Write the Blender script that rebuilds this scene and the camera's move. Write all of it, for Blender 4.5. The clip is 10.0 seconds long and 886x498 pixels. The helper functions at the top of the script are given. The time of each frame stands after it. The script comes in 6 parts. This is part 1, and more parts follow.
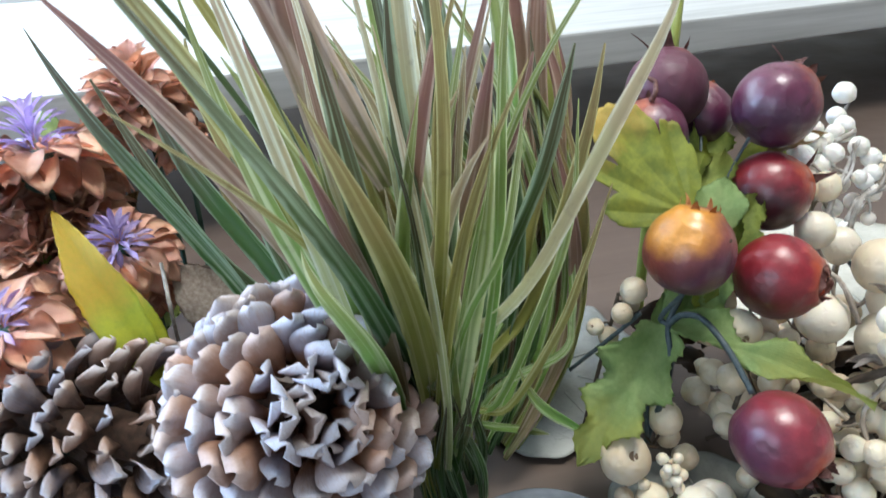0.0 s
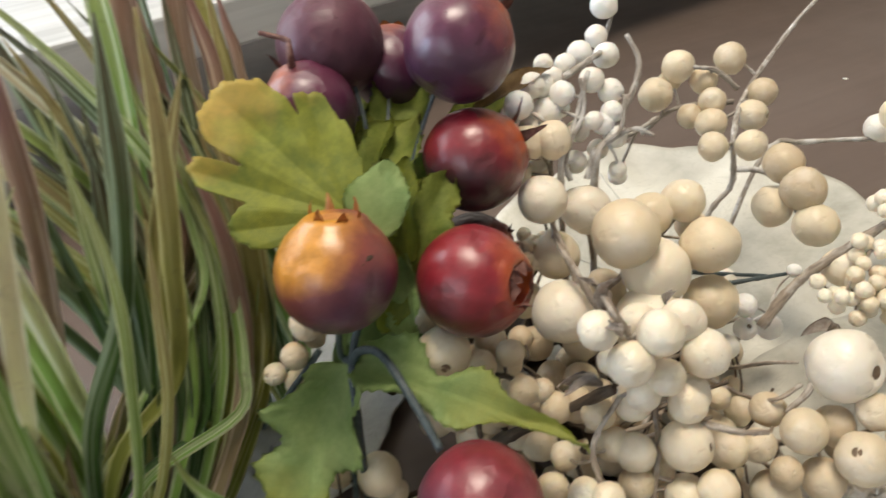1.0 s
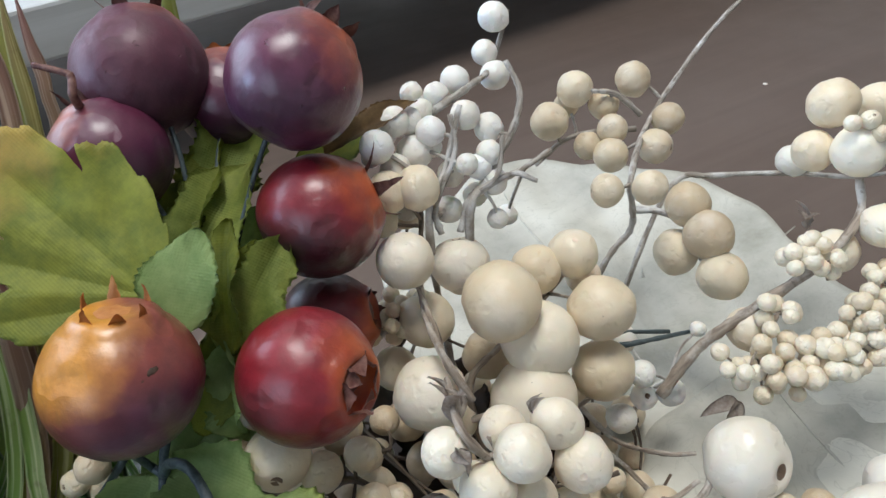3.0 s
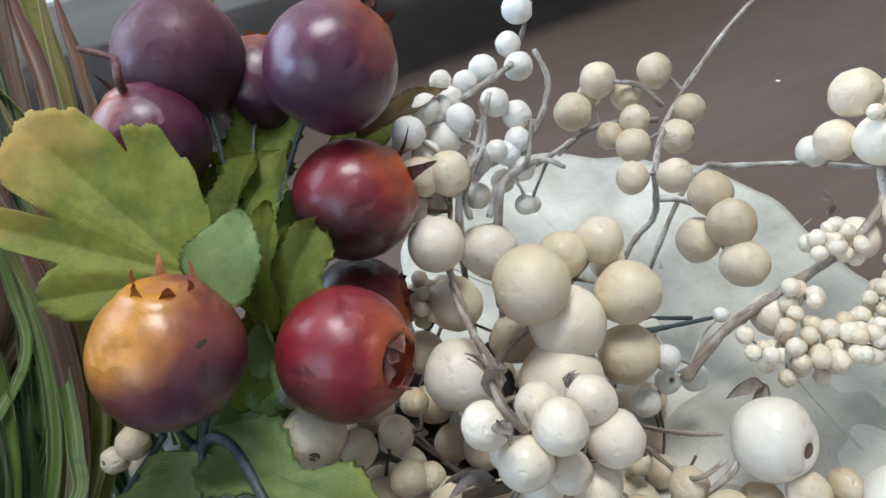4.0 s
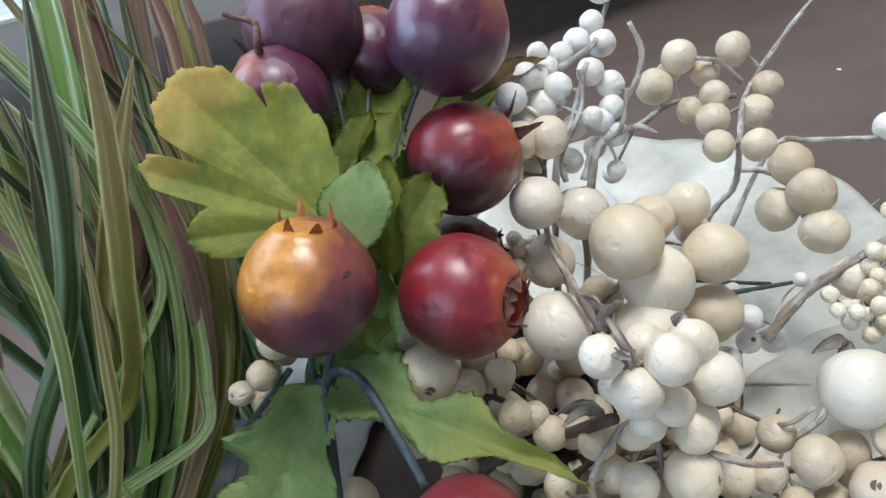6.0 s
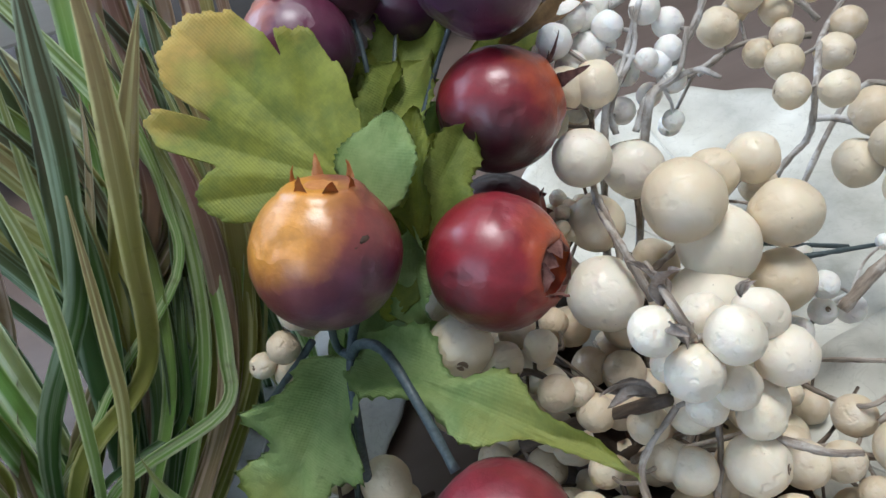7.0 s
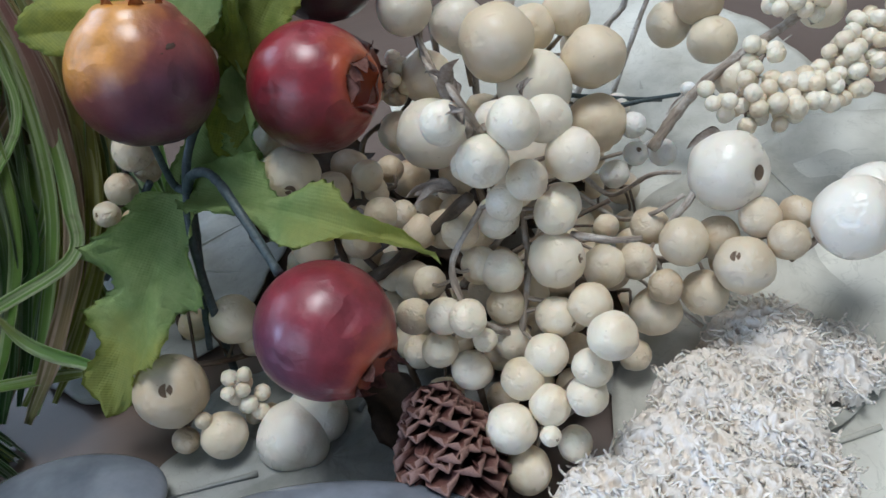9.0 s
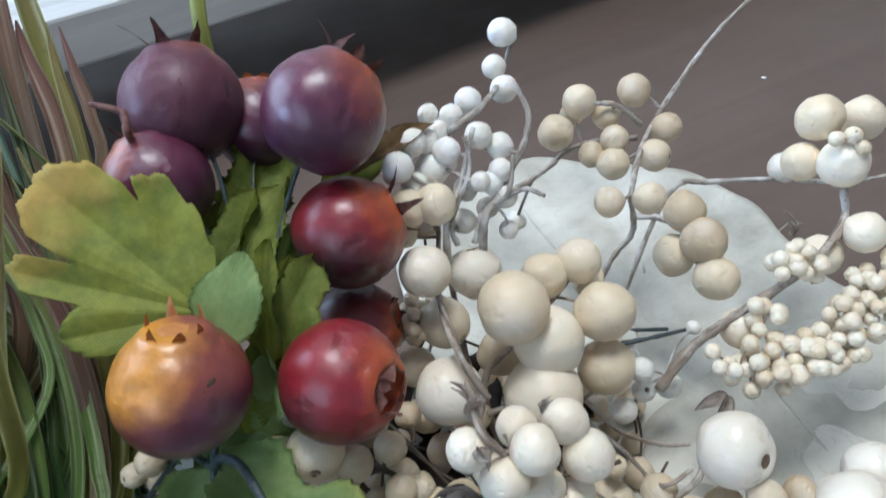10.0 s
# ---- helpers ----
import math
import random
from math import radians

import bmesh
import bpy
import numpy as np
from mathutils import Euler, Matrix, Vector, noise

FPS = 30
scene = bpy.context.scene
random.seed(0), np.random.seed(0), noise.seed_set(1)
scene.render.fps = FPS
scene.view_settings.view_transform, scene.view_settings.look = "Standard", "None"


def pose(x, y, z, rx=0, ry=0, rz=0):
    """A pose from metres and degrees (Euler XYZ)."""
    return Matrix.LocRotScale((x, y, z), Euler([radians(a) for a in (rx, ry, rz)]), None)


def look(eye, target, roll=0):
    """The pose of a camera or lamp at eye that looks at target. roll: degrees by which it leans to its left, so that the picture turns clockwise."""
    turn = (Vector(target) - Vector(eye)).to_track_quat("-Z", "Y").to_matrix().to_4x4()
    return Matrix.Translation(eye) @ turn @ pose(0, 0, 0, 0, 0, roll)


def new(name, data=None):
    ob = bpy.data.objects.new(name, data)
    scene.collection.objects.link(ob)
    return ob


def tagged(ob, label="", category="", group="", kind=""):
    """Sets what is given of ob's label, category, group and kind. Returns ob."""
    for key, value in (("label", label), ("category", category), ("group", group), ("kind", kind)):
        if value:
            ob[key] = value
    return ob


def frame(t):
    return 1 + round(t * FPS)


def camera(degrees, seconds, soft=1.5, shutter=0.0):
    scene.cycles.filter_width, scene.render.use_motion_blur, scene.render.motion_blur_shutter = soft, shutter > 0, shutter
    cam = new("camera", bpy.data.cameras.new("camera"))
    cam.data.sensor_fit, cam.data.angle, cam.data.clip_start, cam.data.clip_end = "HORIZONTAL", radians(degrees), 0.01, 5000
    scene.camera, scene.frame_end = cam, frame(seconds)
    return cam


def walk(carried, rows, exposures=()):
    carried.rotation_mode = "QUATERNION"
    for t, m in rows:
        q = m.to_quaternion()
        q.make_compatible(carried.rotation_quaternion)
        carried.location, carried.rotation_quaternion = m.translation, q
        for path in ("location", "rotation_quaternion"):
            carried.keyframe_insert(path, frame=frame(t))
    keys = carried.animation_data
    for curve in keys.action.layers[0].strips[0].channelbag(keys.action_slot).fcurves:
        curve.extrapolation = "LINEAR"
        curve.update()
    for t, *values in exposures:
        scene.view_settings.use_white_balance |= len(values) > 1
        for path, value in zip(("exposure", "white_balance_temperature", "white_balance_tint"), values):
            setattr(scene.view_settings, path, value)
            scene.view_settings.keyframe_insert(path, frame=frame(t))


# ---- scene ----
cam = camera(63.6, 10.0, 1.5, 0.25)
PATH = [
    (0, (0.022, -0.012, 0.242), (-0.217, 1.711, -0.746), -0.9),
    (0.3, (0.038, -0.006, 0.219), (-0.172, 1.733, -0.747), -1.2),
    (0.5, (0.079, 0.014, 0.224), (-0.205, 1.707, -0.802), -6.3),
    (0.7, (0.103, 0.041, 0.221), (-0.136, 1.711, -0.854), -8.4),
    (1, (0.124, 0.073, 0.221), (0.002, 1.715, -0.914), -8.5),
    (1.4, (0.135, 0.108, 0.225), (0.122, 1.709, -0.973), -6.4),
    (1.5, (0.138, 0.113, 0.225), (0.117, 1.708, -0.982), -6.7),
    (2, (0.142, 0.126, 0.224), (0.191, 1.696, -1.013), -5.2),
    (2.5, (0.153, 0.122, 0.22), (0.184, 1.713, -0.993), -6.0),
    (4, (0.144, 0.113, 0.216), (0.164, 1.717, -0.978), -6.1),
    (4.5, (0.128, 0.109, 0.217), (0.154, 1.714, -0.976), -5.1),
    (5, (0.131, 0.111, 0.213), (0.109, 1.723, -0.97), -6.3),
    (5.5, (0.135, 0.111, 0.215), (0.068, 1.714, -0.979), -7.7),
    (6, (0.121, 0.095, 0.216), (0.061, 1.704, -0.971), -6.8),
    (7.5, (0.135, 0.121, 0.2), (-0.132, 1.636, -1.079), -12.3),
    (7.9, (0.158, 0.126, 0.207), (0.098, 1.644, -1.094), -8.9),
    (8, (0.162, 0.123, 0.207), (0.103, 1.661, -1.069), -9.5),
    (8.5, (0.167, 0.098, 0.189), (0.117, 1.626, -1.102), -10.5),
    (8.6, (0.165, 0.092, 0.184), (0.104, 1.618, -1.107), -10.6),
    (9, (0.149, 0.072, 0.18), (0.116, 1.573, -1.142), -9.1),
    (9.5, (0.142, 0.09, 0.207), (0.157, 1.622, -1.078), -6.6),
    (10, (0.15, 0.11, 0.238), (0.156, 1.67, -1.014), -7.2),
]
EXPOSURES = [(0.0, 0.38, 6000, 5), (0.5, 0.27, 6700, 7), (1.0, 0.10, 7250, 10), (1.5, -0.01, 6800, 10), (2.0, -0.10, 6500, 9), (2.6, -0.11, 6200, 8), (4.0, -0.03, 5850, 7), (6.0, 0.09, 5750, 7), (7.5, 0.05, 5750, 8), (8.5, -0.15, 5700, 7), (9.0, -0.20, 5650, 7), (9.5, -0.12, 5600, 7), (10.0, -0.07, 5600, 7)]
walk(cam, [(t, look(eye, target, roll)) for t, eye, target, roll in PATH], EXPOSURES)


# ---- light and room light ----
world = bpy.data.worlds.new("sky")
scene.world = world
world.use_nodes = True
wn = world.node_tree
sky = wn.nodes.new("ShaderNodeTexSky")
sky.sky_type, sky.sun_disc = "NISHITA", False
sky.sun_elevation, sky.sun_rotation = radians(35), radians(200)
wn.links.new(sky.outputs[0], wn.nodes["Background"].inputs[0])
wn.nodes["Background"].inputs[1].default_value = 0.1

# The room is laid out along the front of the white board: u runs along it, v goes away behind it.
ROOM = Matrix.Translation((0.0, 0.627, 0.0)) @ Matrix.Rotation(radians(24.5), 4, "Z")


def area(name, u, v, z, aim, sx, sy, watts, colour):
    data = bpy.data.lights.new(name, "AREA")
    data.shape, data.size, data.size_y, data.energy, data.color = "RECTANGLE", sx, sy, watts, colour
    ob = new(name, data)
    ob.matrix_world = look(ROOM @ Vector((u, v, z)), ROOM @ Vector(aim))
    return ob


area("ceiling_lamp_light", 0.0, -0.36, 1.60, (0.0, -0.359, 0.0), 0.5, 0.5, 17.5, (1.0, 0.94, 0.86))
# Front-left fill lamp, added to brighten the grass and the fruit fronts.
area("window_light_left", -1.56, -1.25, 0.80, (0.0, -0.45, 0.1), 1.1, 1.0, 8.0, (0.64, 0.80, 1.0))
area("window_light_side", -1.56, -0.10, 0.55, (0.0, -0.40, 0.1), 0.40, 0.52, 14.0, (0.54, 0.70, 1.0))
area("window_light_back", -0.80, 0.43, 0.66, (-0.15, -0.30, 0.05), 0.9, 0.8, 13.0, (0.74, 0.85, 1.0))


# ---- materials ----
class Nodes:
    """A short way to build a node material."""

    def __init__(self, name, rough=0.5, metal=0.0, **more):
        self.mat = bpy.data.materials.new(name)
        self.mat.use_nodes = True
        self.tree = self.mat.node_tree
        self.bsdf = self.tree.nodes["Principled BSDF"]
        self.bsdf.inputs["Roughness"].default_value = rough
        self.bsdf.inputs["Metallic"].default_value = metal
        for k, v in more.items():
            self.bsdf.inputs[k.replace("_", " ")].default_value = v

    def add(self, kind, **sets):
        n = self.tree.nodes.new("ShaderNode" + kind)
        for k, v in sets.items():
            n.inputs[k.replace("_", " ")].default_value = v
        return n

    def link(self, a, b):
        self.tree.links.new(a, b)

    def coords(self, which="Object", scale=(1, 1, 1)):
        c, m = self.add("TexCoord"), self.add("Mapping")
        m.inputs["Scale"].default_value = scale
        self.link(c.outputs[which], m.inputs["Vector"])
        return m.outputs[0]

    def noise(self, vec, scale, detail=4.0, rough=0.55, warp=0.0):
        n = self.add("TexNoise", Scale=scale, Detail=detail, Roughness=rough, Distortion=warp)
        self.link(vec, n.inputs["Vector"])
        return n.outputs[0]

    def ramp(self, fac, stops):
        r = self.add("ValToRGB")
        els = r.color_ramp.elements
        while len(els) < len(stops):
            els.new(0.5)
        for el, (pos, col) in zip(els, stops):
            el.position, el.color = pos, (*col, 1) if len(col) == 3 else col
        self.link(fac, r.inputs[0])
        return r.outputs[0]

    def mix(self, fac, a, b, how="MIX"):
        m = self.tree.nodes.new("ShaderNodeMix")
        m.data_type, m.blend_type = "RGBA", how
        for sock, val in ((m.inputs[0], fac), (m.inputs[6], a), (m.inputs[7], b)):
            if isinstance(val, (int, float)):
                sock.default_value = val
            elif isinstance(val, tuple):
                sock.default_value = (*val, 1)
            else:
                self.link(val, sock)
        return m.outputs[2]

    def math(self, how, a, b=0.0):
        m = self.tree.nodes.new("ShaderNodeMath")
        m.operation = how
        for sock, val in ((m.inputs[0], a), (m.inputs[1], b)):
            if isinstance(val, (int, float)):
                sock.default_value = val
            else:
                self.link(val, sock)
        return m.outputs[0]

    def dot(self, vec, d):
        m = self.tree.nodes.new("ShaderNodeVectorMath")
        m.operation = "DOT_PRODUCT"
        self.link(vec, m.inputs[0])
        m.inputs[1].default_value = d
        return m.outputs["Value"]

    def random(self):
        return self.add("ObjectInfo").outputs["Random"]

    def bump(self, height, strength=0.3, dist=0.0005):
        b = self.add("Bump", Strength=strength, Distance=dist)
        self.link(height, b.inputs["Height"])
        self.link(b.outputs[0], self.bsdf.inputs["Normal"])

    def colour(self, out):
        self.link(out, self.bsdf.inputs["Base Color"])
        return self.mat


def berry_material(name, light, dark, spot, rough=0.42):
    k = Nodes(name, rough, Subsurface_Weight=0.18, Subsurface_Radius=(1.0, 0.6, 0.35), Subsurface_Scale=0.0022)
    rnd = k.random()
    c, mp, jog = k.add("TexCoord"), k.add("Mapping"), k.add("CombineXYZ")
    for s in range(3):
        k.link(k.math("MULTIPLY", rnd, 37.0 + 11 * s), jog.inputs[s])
    k.link(c.outputs["Object"], mp.inputs["Vector"])
    k.link(jog.outputs[0], mp.inputs["Location"])
    v = mp.outputs[0]
    base = k.mix(rnd, light, dark)
    blotch = k.ramp(k.noise(v, 0.8, 3, 0.5), [(0.42, (0, 0, 0)), (0.80, (1, 1, 1))])
    base = k.mix(k.math("MULTIPLY", blotch, 0.5), base, dark)
    chalk = k.ramp(k.noise(v, 0.7, 3), [(0.5, (0, 0, 0)), (0.75, (1, 1, 1))])
    base = k.mix(k.math("MULTIPLY", chalk, 0.35), base, (0.86, 0.83, 0.78))
    fleck = k.ramp(k.noise(v, 5.0, 3, 0.7), [(0.72, (0, 0, 0)), (0.75, (1, 1, 1))])
    base = k.mix(k.math("MULTIPLY", fleck, 0.75), base, spot)
    dent = k.ramp(k.noise(v, 2.6, 1), [(0.60, (0, 0, 0)), (0.74, (1, 1, 1))])
    k.bump(k.math("ADD", k.math("SUBTRACT", k.noise(v, 1.6, 2), k.math("MULTIPLY", dent, 0.35)), k.math("MULTIPLY", k.noise(v, 9, 3), 0.16)), 0.75, 0.0007)
    k.link(k.ramp(k.noise(v, 1.0, 3), [(0.3, (rough - 0.06,) * 3), (0.8, (rough + 0.16,) * 3)]), k.bsdf.inputs["Roughness"])
    return k.colour(base)


def fruit_material(name, main, warm, dark, warm_dir, dark_dir, warm_at, dark_at, rough=0.42):
    """Painted fruit skin: a main colour, a warm blush to one side, and a darker tone that mostly paints shade on
    another.
    """
    k = Nodes(name, rough, Coat_Weight=0.60 if rough < 0.5 else 0.15, Coat_Roughness=0.27, Specular_IOR_Level=0.50)
    v = k.coords()
    unit = k.tree.nodes.new("ShaderNodeVectorMath")
    unit.operation = "NORMALIZE"
    k.link(v, unit.inputs[0])
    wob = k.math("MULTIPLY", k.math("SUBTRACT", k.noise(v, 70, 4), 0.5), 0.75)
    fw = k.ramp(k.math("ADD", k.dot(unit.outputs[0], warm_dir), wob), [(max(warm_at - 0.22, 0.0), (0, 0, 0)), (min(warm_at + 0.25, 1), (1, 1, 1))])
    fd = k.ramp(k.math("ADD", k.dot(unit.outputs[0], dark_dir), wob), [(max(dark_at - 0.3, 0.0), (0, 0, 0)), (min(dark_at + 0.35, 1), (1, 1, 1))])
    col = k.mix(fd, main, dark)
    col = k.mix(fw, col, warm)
    mott = k.ramp(k.noise(v, 160, 6, 0.65), [(0.35, (0.72, 0.70, 0.72)), (0.65, (1, 1, 1))])
    col = k.mix(1.0, col, mott, "MULTIPLY")
    bloom = k.ramp(k.noise(v, 45, 4), [(0.5, (0, 0, 0)), (0.8, (1, 1, 1))])
    col = k.mix(k.math("MULTIPLY", bloom, 0.05), col, (0.45, 0.32, 0.38))
    scar = k.ramp(k.noise(v, 150, 3, 0.6), [(0.70, (0, 0, 0)), (0.745, (1, 1, 1))])
    col = k.mix(k.math("MULTIPLY", scar, 0.8), col, (0.05, 0.02, 0.015))
    pit = k.ramp(k.noise(v, 95, 2, 0.4), [(0.58, (0, 0, 0)), (0.74, (1, 1, 1))])
    k.bump(k.math("ADD", k.math("ADD", k.noise(v, 170, 4, 0.5), k.math("MULTIPLY", scar, -1.0)), k.math("MULTIPLY", pit, -1.4)), 0.6, 0.0011)
    k.link(k.ramp(k.noise(v, 100, 4), [(0.3, (rough - 0.1,) * 3), (0.75, (rough + 0.14,) * 3)]), k.bsdf.inputs["Roughness"])
    return k.colour(col)


def leaf_material(name, green, deep, blush, weave=1.0, rough=0.62):
    k = Nodes(name, rough)
    v = k.coords()
    sep = k.add("SeparateXYZ")
    k.link(v, sep.inputs[0])
    tip = k.ramp(k.math("ADD", k.math("MULTIPLY", sep.outputs[1], 15), k.math("MULTIPLY", k.noise(v, 70, 4), 0.55)), [(0.78, (0, 0, 0)), (1.0, (1, 1, 1))])
    col = k.mix(k.ramp(k.noise(v, 75, 6, 0.7), [(0.40, (0, 0, 0)), (0.62, (1, 1, 1))]), green, deep)
    col = k.mix(k.math("MULTIPLY", tip, 0.75), col, blush)
    col = k.mix(k.math("MULTIPLY", k.ramp(k.noise(v, 500, 3), [(0.45, (0, 0, 0)), (0.75, (1, 1, 1))]), 0.25), col, deep)
    hs = None
    for axis in ("X", "Y"):
        w = k.add("TexWave", Scale=430.0)
        w.wave_type, w.bands_direction = "BANDS", axis
        k.link(v, w.inputs["Vector"])
        hs = w.outputs[1] if hs is None else k.math("ADD", hs, w.outputs[1])
    k.bump(k.math("ADD", k.math("MULTIPLY", hs, 0.13), k.noise(v, 110, 3)), 0.42 * weave, 0.0008)
    back = k.add("BsdfTranslucent")
    k.link(col, back.inputs[0])
    mixs = k.add("MixShader")
    mixs.inputs[0].default_value = 0.22
    k.link(k.bsdf.outputs[0], mixs.inputs[1])
    k.link(back.outputs[0], mixs.inputs[2])
    k.link(mixs.outputs[0], k.tree.nodes["Material Output"].inputs[0])
    return k.colour(col)


def streak_material(name, stops, along=(1, 1, 0.12), scale=260, rough=0.6, bump=0.4, vary=0.0, tint=(0.2, 0.12, 0.1)):
    """Fibrous stuff: streaks along the local z axis."""
    k = Nodes(name, rough)
    v = k.coords("Object", along)
    n = k.noise(v, scale, 5, 0.6, 0.3)
    col = k.ramp(n, stops)
    if vary:
        col = k.mix(k.math("MULTIPLY", k.random(), vary), col, tint)
    k.bump(n, bump, 0.0006)
    return k.colour(col)


def bark_material(name, dark, mid, pale, wash, amount):
    """Twig bark: fibres run along the stem, with worn patches of pale wash."""
    k = Nodes(name, 0.72)
    u = k.coords("UV", (5.0, 90.0, 1.0))
    o = k.coords()
    fibre = k.noise(u, 1.0, 5, 0.6, 0.4)
    col = k.ramp(fibre, [(0.30, dark), (0.50, mid), (0.72, pale)])
    worn = k.ramp(k.noise(o, 95, 5, 0.6), [(0.60 - amount, (0, 0, 0)), (0.74 - amount, (1, 1, 1))])
    col = k.mix(k.math("MULTIPLY", worn, 0.8), col, wash)
    knot = k.ramp(k.noise(o, 420, 3), [(0.64, (0, 0, 0)), (0.72, (1, 1, 1))])
    col = k.mix(k.math("MULTIPLY", knot, 0.6), col, dark)
    k.bump(k.math("ADD", fibre, k.math("MULTIPLY", worn, 0.5)), 0.8, 0.0006)
    return k.colour(col)


def blade_material(name, root, middle, end, stripe):
    """Grass blade: colour runs up the blade, pale stripes run along it, lit rims are painted in."""
    k = Nodes(name, 0.36)
    v = k.coords("UV")
    sep = k.add("SeparateXYZ")
    k.link(v, sep.inputs[0])
    o = k.coords()
    up = k.math("ADD", sep.outputs[1], k.math("MULTIPLY", k.math("SUBTRACT", k.noise(o, 35, 3), 0.5), 0.5))
    col = k.ramp(up, [(0.05, root), (0.42, middle), (0.85, end)])
    streak = k.add("TexNoise", Scale=1.0, Detail=4.0)
    m = k.add("Mapping")
    m.inputs["Scale"].default_value = (3.4, 1.1, 1.0)
    c = k.add("TexCoord")
    k.link(c.outputs["UV"], m.inputs["Vector"])
    jog = k.add("CombineXYZ")
    k.link(k.math("MULTIPLY", k.random(), 40.0), jog.inputs[0])
    k.link(jog.outputs[0], m.inputs["Location"])
    k.link(m.outputs[0], streak.inputs["Vector"])
    # Stripes are the blade's own, made paler to stand in for highlights.
    col = k.mix(k.ramp(streak.outputs[0], [(0.50, (0, 0, 0)), (0.64, (0.85, 0.85, 0.85))]), col, stripe)
    # Bright edges caught by the light, put into the colour.
    rim = k.math("ABSOLUTE", k.math("SUBTRACT", sep.outputs[0], 0.5))
    rim = k.math("ADD", rim, k.math("MULTIPLY", k.math("SUBTRACT", k.noise(o, 60, 3), 0.5), 0.35))
    col = k.mix(k.ramp(rim, [(0.38, (0, 0, 0)), (0.47, (0.8, 0.8, 0.8))]), col, stripe)
    col = k.mix(k.ramp(k.noise(o, 240, 3), [(0.6, (0, 0, 0)), (0.78, (0.3, 0.3, 0.3))]), col, (0.16, 0.09, 0.05))
    k.bump(streak.outputs[0], 0.5, 0.0007)
    back = k.add("BsdfTranslucent")
    k.link(col, back.inputs[0])
    mixs = k.add("MixShader")
    mixs.inputs[0].default_value = 0.42
    k.link(k.bsdf.outputs[0], mixs.inputs[1])
    k.link(back.outputs[0], mixs.inputs[2])
    k.link(mixs.outputs[0], k.tree.nodes["Material Output"].inputs[0])
    return k.colour(col)


def cone_material(name, length, foot, middle, tip, hues):
    """Woody scale: dark at its foot, paler to its worn tip, a different hue on each scale; bluish hues paint
    highlights.
    """
    k = Nodes(name, 0.62)
    v = k.coords()
    sep = k.add("SeparateXYZ")
    k.link(v, sep.inputs[0])
    up = k.math("ADD", k.math("MULTIPLY", sep.outputs[1], 1 / length), k.math("MULTIPLY", k.math("SUBTRACT", k.noise(v, 5 / length, 4), 0.5), 0.5))
    col = k.ramp(up, [(0.35, foot), (0.70, middle), (0.98, tip)])
    col = k.mix(0.50, col, k.ramp(k.random(), [(0.0, hues[0]), (0.45, hues[1]), (0.9, hues[2])]), "MIX")
    col = k.mix(k.ramp(up, [(0.2, (1, 1, 1)), (0.55, (0, 0, 0))]), col, foot)
    fib = k.noise(k.coords("Object", (1, 0.12, 1)), 26 / length, 4)
    col = k.mix(k.ramp(fib, [(0.5, (0, 0, 0)), (0.75, (0.5, 0.5, 0.5))]), col, middle)
    k.bump(fib, 0.6, 0.0006)
    return k.colour(col)


def wood_table_material():
    k = Nodes("dark_brown_varnished_wood", 0.42)
    v = k.coords("Object", (1.2, 16, 16))
    n = k.noise(v, 3.2, 8, 0.62, 0.6)
    col = k.ramp(n, [(0.25, (0.108, 0.077, 0.061)), (0.5, (0.130, 0.094, 0.076)), (0.78, (0.152, 0.113, 0.092))])
    w = k.noise(k.coords("Object"), 6, 4)
    col = k.mix(k.ramp(w, [(0.4, (0, 0, 0)), (0.7, (0.5, 0.5, 0.5))]), col, (0.15, 0.118, 0.10))
    k.link(k.ramp(k.noise(k.coords("Object"), 14, 5), [(0.3, (0.36,) * 3), (0.75, (0.55,) * 3)]), k.bsdf.inputs["Roughness"])
    k.bump(n, 0.12, 0.0006)
    return k.colour(col)


def plain_material(name, col, col2, scale=30, rough=0.6, bump=0.15, metal=0.0, dist=0.0006, **more):
    k = Nodes(name, rough, metal, **more)
    v = k.coords()
    n = k.noise(v, scale, 6, 0.6)
    k.bump(n, bump, dist)
    return k.colour(k.mix(k.ramp(n, [(0.35, (0, 0, 0)), (0.68, (1, 1, 1))]), col, col2))


def pale_leaf_material(name, tones):
    k = Nodes(name, 0.55)
    v = k.coords()
    col = k.ramp(k.noise(v, 38, 6, 0.62), [(0.3, tones[0]), (0.5, tones[1]), (0.75, tones[2])])
    white = k.ramp(k.noise(v, 11, 3, 0.5, 0.6), [(0.46, (0, 0, 0)), (0.62, (1, 1, 1))])
    col = k.mix(k.math("MULTIPLY", white, 0.6), col, tuple(min(0.82, c * 1.45) for c in tones[2]))
    crack = k.ramp(k.noise(v, 60, 3, 0.6, 1.5), [(0.485, (0, 0, 0)), (0.5, (1, 1, 1)), (0.515, (0, 0, 0))])
    col = k.mix(k.math("MULTIPLY", crack, 0.30), col, tones[0])
    spots = k.ramp(k.noise(v, 240, 3, 0.7), [(0.72, (0, 0, 0)), (0.78, (1, 1, 1))])
    zone = k.ramp(k.noise(v, 18, 2), [(0.55, (0, 0, 0)), (0.65, (1, 1, 1))])
    col = k.mix(k.math("MULTIPLY", spots, zone), col, (0.16, 0.15, 0.11))
    k.bump(k.math("ADD", k.noise(v, 120, 5), k.math("MULTIPLY", k.noise(v, 900, 2), 0.3)), 0.3, 0.0008)
    return k.colour(col)


